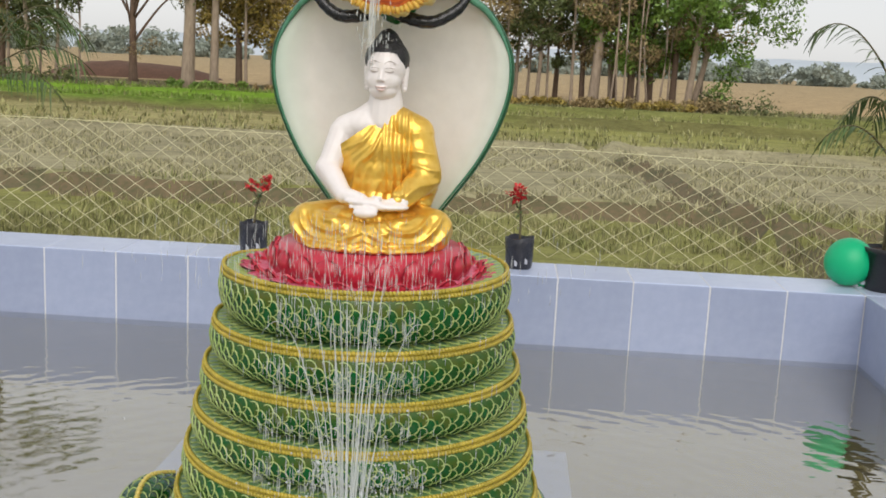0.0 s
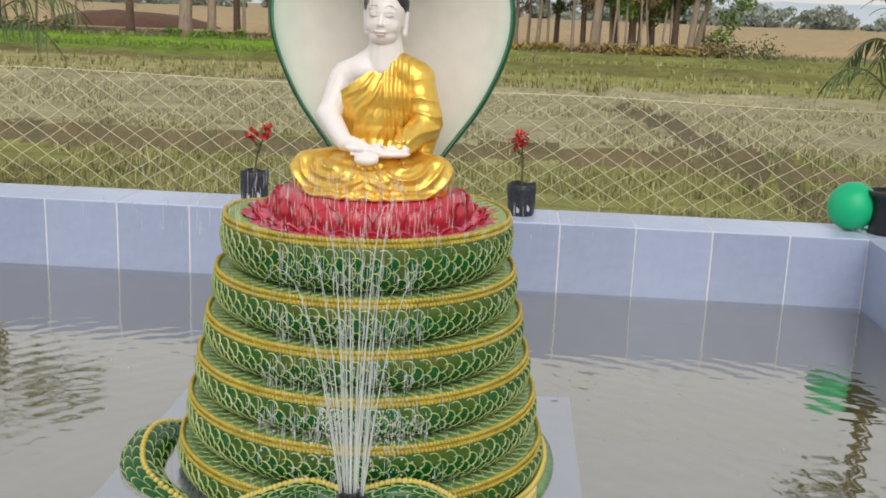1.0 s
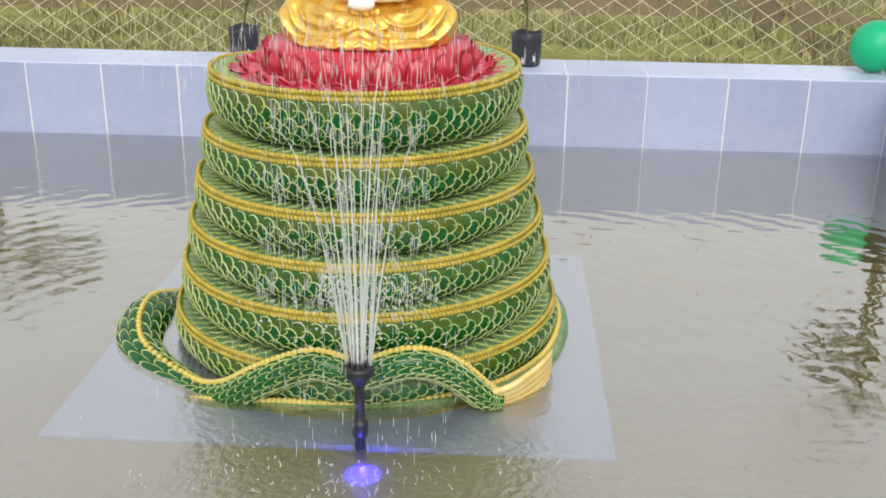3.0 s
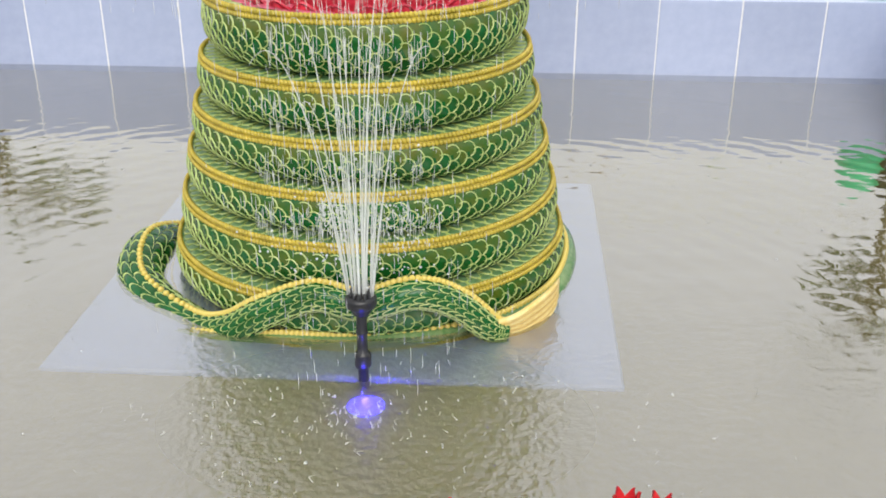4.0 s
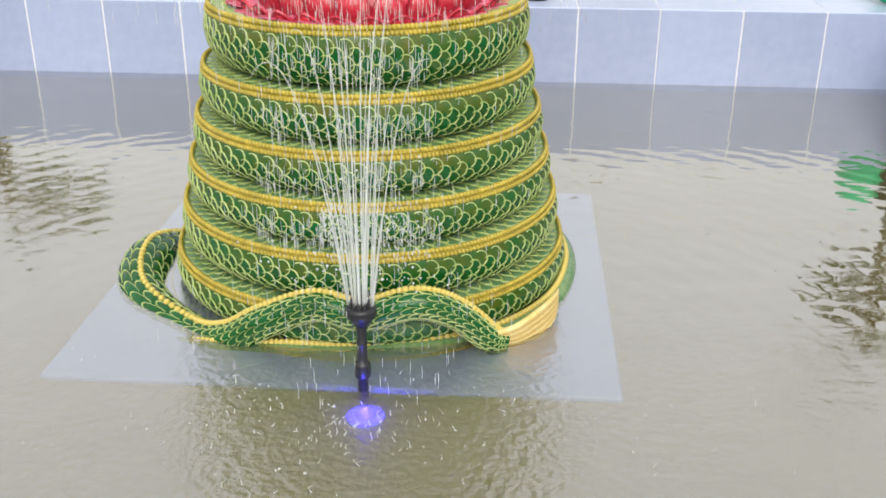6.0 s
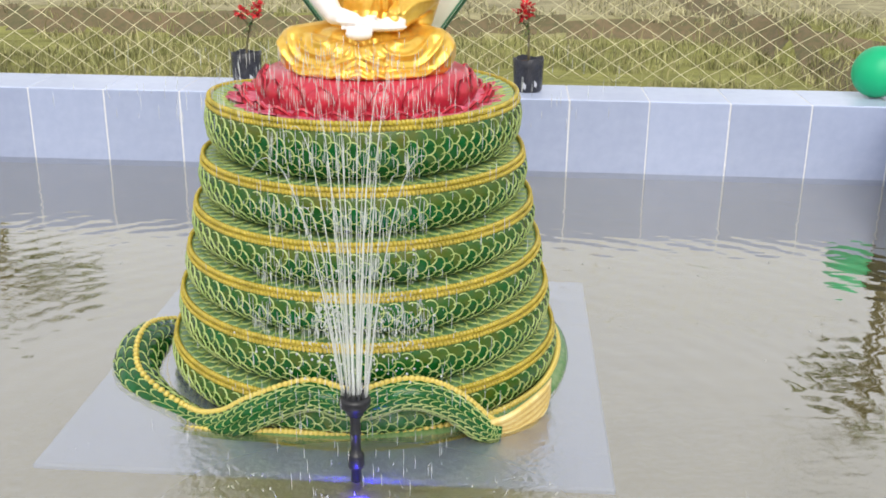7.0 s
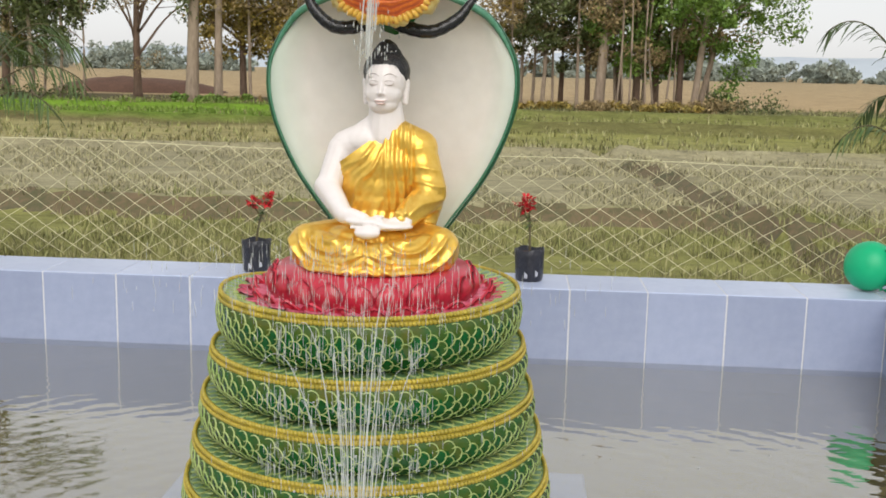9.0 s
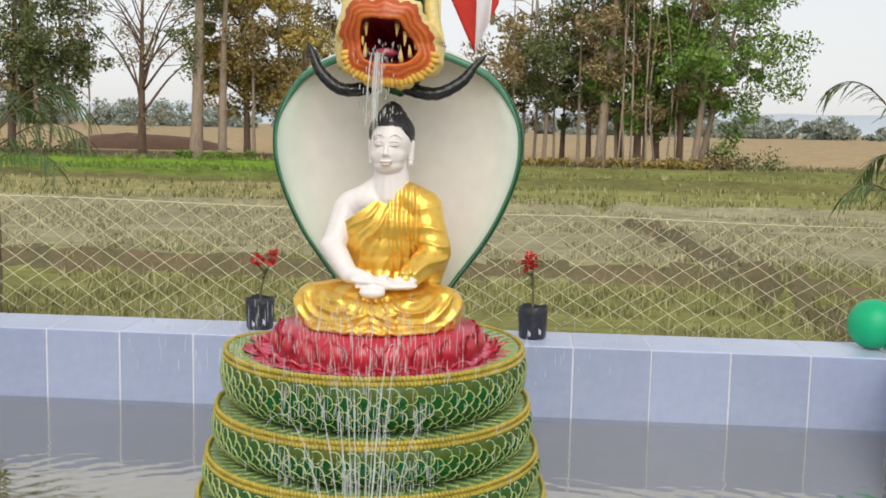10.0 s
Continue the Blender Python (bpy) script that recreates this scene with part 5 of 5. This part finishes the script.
def wild_palm(at, azs, seed, label):
    palm = thing("palm_bush", at, label, "palm")
    st, lv = Build(), Build()
    for k in range(4):
        a = k * 1.7
        st.add(*tube(spline([(.05 * math.cos(a), .05 * math.sin(a), -.05), (.08 * math.cos(a), .06 * math.sin(a), .5), (.06 * math.cos(a), .05 * math.sin(a), 1.25)], 8), np.linspace(.02, .012, 8), 7))
    for k, (az, base, ln, rise, droop) in enumerate(azs):
        a = radians(az)
        frond(lv, (0, 0, base), (math.cos(a), math.sin(a), 0), ln, rise, droop, 18, .26, seed + k, st)
    part("stem", st.mesh("stem", [M_STEM]), palm, kind="stuff")
    part("fronds", lv.mesh("fronds", [M_PALM]), palm, "dark green feathery fronds")


wild_palm((-3.25, 3.8, .02), [(-8, 1.2, .80, .35, .22), (12, 1.28, .70, .50, .25), (35, 1.25, .6, .62, .25), (80, 1.2, .6, .6, .3), (120, 1.2, .7, .5, .35), (200, 1.1, .7, .5, .35), (-25, 1.12, .72, .22, .18), (-50, 1.25, .5, .55, .2)], 40,
          "young palm growing outside the fence")


def build_balloon():
    ob = thing("balloon", (2.372, 2.24, WALL_H), "shiny green balloon lying on the ledge by the palm pot", "balloon")
    vs, fs = ball((0, 0, .133), (.128, .128, .132), Euler((0, .5, 0)).to_matrix(), 32, 20)
    part("skin", mesh_of("skin", vs, fs, M_BALLOON), ob, "taut green rubber")
    kv, kf = lathe([(.013, 0), (.006, .010), (.004, .016), (.010, .030), (.013, .034)], 12)
    part("knot", mesh_of("knot", kv, kf, M_BALLOON), ob, at=pose(.06, -.02, .015, 40, 100, 0))


build_balloon()


# ---------------------------------------------------------------- fence
def build_fence():
    fence = thing("chain_link_fence", (0, 2.46, .38), "yellowed chain-link mesh fence behind the basin wall", "fence")
    x0, x1, H = -4.2, 3.6, .66
    dx, dz = .150, .098
    b = Build()
    ncol = int((x1 - x0) / (dx / 2))
    nrow = int(H / (dz / 2))
    def at(i, j):
        x = x0 + i * dx / 2
        sway = .018 * math.sin(x * 1.7) + .012 * math.sin(x * 4.1 + j * .4)
        return (x + .010 * math.sin(j * 1.1 + i * .3), sway + .004 * (-1) ** (i + j), j * dz / 2 + .012 * math.sin(x * 2.1) + (.03 if x < -.5 else 0) * j / nrow)
    for s in (1, -1):
        for i in range(-2 * nrow, ncol + 2 * nrow, 2):
            line = [at(i + s * j, j) for j in range(nrow + 1) if 0 <= i + s * j <= ncol]
            if len(line) > 2:
                b.add(*tube(line, np.full(len(line), (.0018 if s < 0 else .0015)), 5, up=(0, 1, 0)))
    part("mesh", b.mesh("mesh", [M_WIRE]), fence, "woven diamond wire mesh", kind="stuff")
    w = [(x0 + k * .2, .005 * math.sin(k), H - .035 + .012 * math.sin((x0 + k * .2) * 2.1) + (.03 if x0 + k * .2 < -.5 else 0)) for k in range(int((x1 - x0) / .2) + 1)]
    part("top_wire", mesh_of("top_wire", *tube(w, np.full(len(w), .0022), 6, up=(0, 1, 0)), M_WIRE), fence, "straight line wire")
    for x in (-4.1, 3.5):
        vs, fs = lathe([(.03, -.5), (.03, .74), (.02, .76), (0, .762)], 12)
        part("post", mesh_of("post", vs, fs, M_WIRE), fence, at=(x, .05, 0))


build_fence()


# ---------------------------------------------------------------- flags behind the serpent's head
def build_flag():
    fl = thing("flag", (0.22, 0.16, 0.80), "red and white cloth flag on a thin yellow pole", "flag")
    pv, pf = lathe([(.006, -.0), (.006, 1.42), (0, 1.425)], 8)
    part("pole", mesh_of("pole", pv, pf, M_CREAM), fl, "thin yellow pole")
    for name, xa, xb, m in (("red_band", 0.0, .085, M_RED), ("white_band", .085, .13, M_CLOTHW), ("red_tail", .13, .150, M_RED)):
        vs, fs = [], []
        for i in range(7):
            f = xa + (xb - xa) * i / 6
            for j in range(13):
                t = j / 12
                z = 1.40 - .25 * t - 1.3 * f * (1 - t) * .9 - (.22 * t * (1 - abs(f - .085) / .09))
                vs.append((.004 + f * 1.4 * (1 - .2 * t) + .02 * t, .018 * math.sin(f * 60 + t * 3), z))
        for i in range(6):
            for j in range(12):
                a = i * 13 + j
                fs.append((a, a + 13, a + 14, a + 1))
        ob = part(name, mesh_of(name, vs, fs, m), fl)
        so = ob.modifiers.new("thick", 'SOLIDIFY')
        so.thickness = .002


build_flag()


# ---------------------------------------------------------------- trees
def leaf_cloud(rng, centres, radii, n, size):
    """Verts and faces of n small leaf quads in clumps."""
    centres, radii = np.array(centres), np.array(radii)
    k = rng.integers(0, len(centres), n)
    d = rng.normal(0, 1, (n, 3))
    d /= np.linalg.norm(d, axis=1)[:, None]
    p = centres[k] + d * (radii[k] * rng.uniform(.15, 1, n) ** .6)[:, None] * np.array([1, 1, .8])
    a = rng.normal(0, 1, (n, 3))
    a /= np.linalg.norm(a, axis=1)[:, None]
    c = np.cross(a, rng.normal(0, 1, (n, 3)))
    c /= np.linalg.norm(c, axis=1)[:, None]
    s = (size * rng.uniform(.5, 1.3, n))[:, None]
    q = np.stack([p - a * s, p + c * s * .45, p + a * s, p - c * s * .45], 1).reshape(-1, 3)
    f = np.arange(n * 4).reshape(n, 4)
    return q, f


def tree(at, seed, label, height=9.0, r=.16, lean=(0, 0), bark=None, leaves=None, n=2600, crown0=.45, spread=2.2, fork=None, size=.088, limbs=9, clumps=30, low=None, name="tree"):
    rng = np.random.default_rng(seed)
    n = int(n * 1.7)
    z = ground_z(at[0], at[1]) - .1
    t = thing(name, (at[0], at[1], z), label, "tree")
    w = Build()
    ctrl = [(0, 0, 0), (lean[0] * .3 + rng.normal(0, .05), lean[1] * .3, height * .3), (lean[0] * .65 + rng.normal(0, .10), lean[1] * .65, height * .65), (lean[0], lean[1], height)]
    c = spline(ctrl, 26)
    rr = np.interp(np.linspace(0, 1, 26), [0, .05, .3, 1], [r * 1.4, r * 1.05, r * .85, r * .15])
    w.add(*tube(c, rr, 9))
    tips = []
    f0 = fork if fork else crown0
    for k in range(limbs):
        f = f0 + (1 - f0) * (k / limbs) * .9 + rng.uniform(0, .04)
        o = c[min(25, int(f * 25))]
        a = rng.uniform(0, 6.283)
        ln = spread * (1.15 - f * .6) * rng.uniform(.7, 1.2)
        up = rng.uniform(.5, 1.2) * ln * (1.3 if fork else .6)
        e = (o[0] + math.cos(a) * ln, o[1] + math.sin(a) * ln, o[2] + up)
        mid = (o[0] + math.cos(a) * ln * .45, o[1] + math.sin(a) * ln * .45, o[2] + up * .6)
        br = spline([tuple(o), mid, e], 10)
        w.add(*tube(br, np.linspace(r * .5 * (1.1 - f), .012, 10), 6))
        tips.append(e)
        for _ in range(3):
            i = int(rng.uniform(3, 9))
            a2 = a + rng.normal(0, .9)
            l2 = ln * rng.uniform(.3, .6)
            e2 = (br[i][0] + math.cos(a2) * l2, br[i][1] + math.sin(a2) * l2, br[i][2] + l2 * rng.uniform(.0, .9))
            w.add(*tube(spline([tuple(br[i]), tuple((np.array(br[i]) + np.array(e2)) / 2 + rng.normal(0, .05, 3)), e2], 6), np.linspace(.022, .006, 6), 5))
            tips.append(e2)
    part("trunk", w.mesh("trunk", [bark or M_BARK]), t, "upright trunk with limbs")
    cen, rad = [], []
    for k in range(clumps):
        o = tips[k % len(tips)]
        cen.append((o[0] + rng.normal(0, .25), o[1] + rng.normal(0, .25), o[2] + rng.normal(0, .25)))
        rad.append(rng.uniform(.3, .75))
    for k in range({id(M_LV_BROWN): 5}.get(id(leaves), 10) if n > 1800 else 0):
        zz = rng.uniform(.17, .55) * height
        cen.append((lean[0] * zz / height + rng.normal(0, .55), rng.normal(0, .5), zz))
        rad.append(rng.uniform(.3, .7))
    for q in (low or []):
        cen.append(q[:3])
        rad.append(q[3])
    if n:
        q, f = leaf_cloud(rng, cen, rad, n, size)
        part("crown", mesh_of("crown", q.tolist(), f.tolist(), leaves or M_LV_DARK, None, False), t, "loose crown of small leaves")
    return t


BARE, TALL = "tall slender tree with pale bark at the field edge", "tall tree with dry golden leaves at the field edge"
tree((-19.2, 36), 1, "dark leafy tree at the field edge", 9, .16, (.3, 0), M_BARKD, M_LV_DARK, 6500, .22, 2.6, low=[(-1.5 + .6 * k, 0, 2.2 + .3 * k, .9) for k in range(6)])
tree((-17.4, 34.5), 2, "dark leafy tree at the field edge", 8, .10, (-.2, 0), M_BARK, M_LV_DARK, 3000, .35, 1.6)
tree((-16.6, 35), 3, BARE, 9, .06, (.1, 0), M_BARK, M_LV_DARK, 900, .5, 1.4)
tree((-14.55, 37.5), 4, "forked tree with bare upswept limbs", 7.5, .16, (.1, 0), M_BARKD, M_LV_BROWN, 2400, .26, 2.8, fork=.24, limbs=22, size=.06)
tree((-10.95, 33), 5, "tall pale trunk at the field edge", 12, .22, (.55, 0), M_BARK, M_LV_DARK, 2200, .45, 1.8)
tree((-10.15, 33.5), 6, BARE, 11, .15, (.0, 0), M_BARK, M_LV_BROWN, 1500, .5, 1.6)
tree((-9.9, 36), 7, TALL, 9, .13, (-.1, 0), M_BARKD, M_LV_GOLD, 6500, .20, 1.5, limbs=12, clumps=40, low=[(-.7, 0, 1.9, .6), (.5, 0, 2.2, .7), (.0, .2, 3.0, .8), (.7, 0, 3.4, .8)])
tree((-8.6, 36), 8, TALL, 9, .10, (.1, 0), M_BARK, M_LV_GOLD, 3600, .25, 1.4, limbs=11, clumps=34)
tree((-7.35, 34), 9, TALL, 11, .16, (.35, 0), M_BARK, M_LV_GOLD, 3000, .3, 1.5)
tree((-6.0, 37), 10, BARE, 10, .09, (0, 0), M_BARK, M_LV_BROWN, 2200, .3, 1.5)
tree((-5.0, 38), 11, TALL, 10, .10, (0, 0), M_BARKD, M_LV_GOLD, 4500, .22, 1.8, clumps=36)
tree((.55, 37), 12, BARE, 9, .07, (.2, 0), M_BARK, M_LV_BROWN, 2600, .16, 1.5, limbs=13)
tree((1.35, 36), 13, BARE, 9, .08, (-.1, 0), M_BARK, M_LV_DARK, 2800, .18, 1.5, limbs=13)
tree((2.1, 38), 14, "dark leafy tree at the field edge", 9, .10, (0, 0), M_BARKD, M_LV_DARK, 3200, .28, 1.8)
tree((3.05, 36.5), 15, BARE, 10, .10, (.1, 0), M_BARKD, M_LV_BROWN, 2600, .28, 1.5)
tree((3.35, 35), 16, "tall leaning trunk at the field edge", 12, .18, (.8, 0), M_BARK, M_LV_BROWN, 2600, .4, 1.6)
tree((4.3, 38), 17, "dark leafy tree at the field edge", 9, .13, (0, 0), M_BARKD, M_LV_DARK, 5000, .20, 1.6, clumps=40)
tree((4.75, 35.5), 18, "leafy green tree with a low crown", 8, .14, (0, 0), M_BARKD, M_LV_GREEN, 7000, .22, 1.6, clumps=40, low=[(-.4, 0, 1.8, .7), (.6, 0, 1.6, .75), (.2, 0, 2.6, .9), (1.1, 0, 2.4, .8), (-.6, 0, 2.9, .8), (1.2, 0, 3.4, .8)])
tree((5.5, 36), 19, "leafy green tree with a low crown", 9, .13, (0, 0), M_BARKD, M_LV_GREEN, 5000, .25, 1.6, clumps=36)
tree((6.2, 35), 20, "dark leafy tree at the field edge", 9, .12, (.2, 0), M_BARKD, M_LV_BROWN, 3200, .2, 1.5)
tree((6.55, 34), 21, "tall leaning trunk at the field edge", 11, .12, (1.0, 0), M_BARK, M_LV_GREEN, 2800, .35, 1.8)
tree((6.8, 34.5), 22, "leaning tree with a spreading green crown", 8.5, .11, (2.0, 0), M_BARK, M_LV_GREEN, 6500, .28, 2.4, clumps=40,
     low=[(2.2, 0, 3.2, .7), (3.0, 0, 2.9, .6), (3.1, .2, 3.4, .8), (2.8, 0, 4.2, .9), (3.3, 0, 4.4, .8), (1.6, 0, 2.6, .6), (1.2, 0, 1.4, .6), (.9, 0, .8, .5)])


for k, (x, y, r) in enumerate(((-18.4, 35, .06), (-17.9, 36.5, .05), (-15.9, 35.5, .045), (-9.25, 34.5, .06), (-8.1, 35.5, .05), (-6.75, 35.5, .06), (0.15, 35.5, .05), (1.0, 37, .06), (1.75, 36.5, .05), (2.6, 35.5, .06), (7.4, 36, .05), (4.05, 36, .06), (5.1, 36.5, .05))):
    tree((x, y), 200 + k, "thin young tree with a pale straight trunk", 8 + .3 * (k % 4), r, (.15 * math.sin(k * 2.1), 0), M_BARK, (M_LV_BROWN, M_LV_GOLD, M_LV_DARK)[k % 3], 750, .25, 1.1, limbs=7, clumps=16)


def undergrowth():
    rng = np.random.default_rng(60)
    for k, (x, y, w, h, m) in enumerate(((3.6, 33.5, 1.0, .30, M_LV_BROWN), (5.0, 33, 1.6, .24, M_LV_GOLD), (6.6, 33.5, 1.4, .35, M_LV_BROWN), (1.0, 34, 1.6, .2, M_LV_GOLD), (-8.0, 33.3, 2.0, .18, M_LV_BROWN), (-10.4, 33.2, 1.4, .22, M_LV_GREEN), (-17.5, 34, 2.0, .4, M_LV_DARK), (8.4, 34.5, 1.2, .6, M_LV_DARK))):
        z = ground_z(x, y)
        cen = [(rng.uniform(-w, w), rng.uniform(-.5, .5), rng.uniform(.05, h)) for _ in range(22)]
        q, f = leaf_cloud(rng, cen, np.full(22, h * .8), 1300, .07)
        ob = new("shrub", mesh_of("shrub", q.tolist(), f.tolist(), m, None, False))
        ob.location = (x, y, z)
        tagged(ob, "low scrub at the foot of the trees", "shrub", "scrub under the trees", kind="stuff")
    # thin canes in the thicket
    for x, y in ((3.9, 34), (4.15, 34.2), (4.35, 34), (4.9, 34), (5.25, 34.3), (5.6, 34), (5.95, 34.3)):
        c = [(0, 0, -.1), (rng.normal(0, .12), 0, 2.6), (rng.normal(0, .3), 0, 6.0)]
        ob = new("cane", mesh_of("cane", *tube(spline(c, 8), np.linspace(.045, .02, 8), 6), M_BARK))
        ob.location = (x, y, ground_z(x, y))
        tagged(ob, "thin pale cane in the thicket", "cane", "canes in the thicket")


undergrowth()

# ---------------------------------------------------------------- distance
mv, mf = lathe([(5.0, -.1), (4.6, .12), (3.6, .5), (2.4, .75), (1.0, .85), (0, .86)], 40, .45)
mv = [(x + .2 * noise.noise((x, y, z)), y, z * (1 + .25 * noise.noise((x * .8, y, 1)))) for x, y, z in mv]
mound = tagged(new("earth_mound", mesh_of("earth_mound", mv, mf, M_MOUND)), "low heap of reddish brown earth", "mound")
mound.location = (-17.6, 46, -.05)


def woodland():
    rng = np.random.default_rng(77)
    b_v, b_f = [], []
    off = 0
    for k in range(300):
        x, y = rng.uniform(-190, 190), rng.uniform(225, 260)
        h = rng.uniform(2.0, 4.6) * (1.0 + .25 * math.sin(x * .05))
        cen = [(x + rng.normal(0, 2), y + rng.normal(0, 2), rng.uniform(.4, h)) for _ in range(5)]
        q, f = leaf_cloud(rng, cen, np.full(5, h * .40), 420, .55)
        b_v.append(q)
        b_f.append(f + off)
        off += len(q)
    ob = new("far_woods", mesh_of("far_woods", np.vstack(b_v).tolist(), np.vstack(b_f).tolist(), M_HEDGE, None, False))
    tagged(ob, "belt of far woodland with haze painted into its colour", "woodland", kind="stuff")
    vs, fs = [], []
    for k in range(121):
        x = -1500 + 25 * k
        h = 26 + 16 * noise.noise((x * .004, 0, 0)) + 5 * noise.noise((x * .02, 3, 0)) + 14 * math.exp(-((x - 420) / 200) ** 2)
        vs += [(x, 1100, -3), (x, 1150, h * .55), (x, 1220, h * .75), (x, 1400, -3)]
    for k in range(120):
        for j in range(3):
            a = k * 4 + j
            fs.append((a, a + 4, a + 5, a + 1))
    tagged(new("backdrop", mesh_of("backdrop", vs, fs, M_HILL)), "far hills painted in pale haze blue", "hills", kind="structure")


woodland()
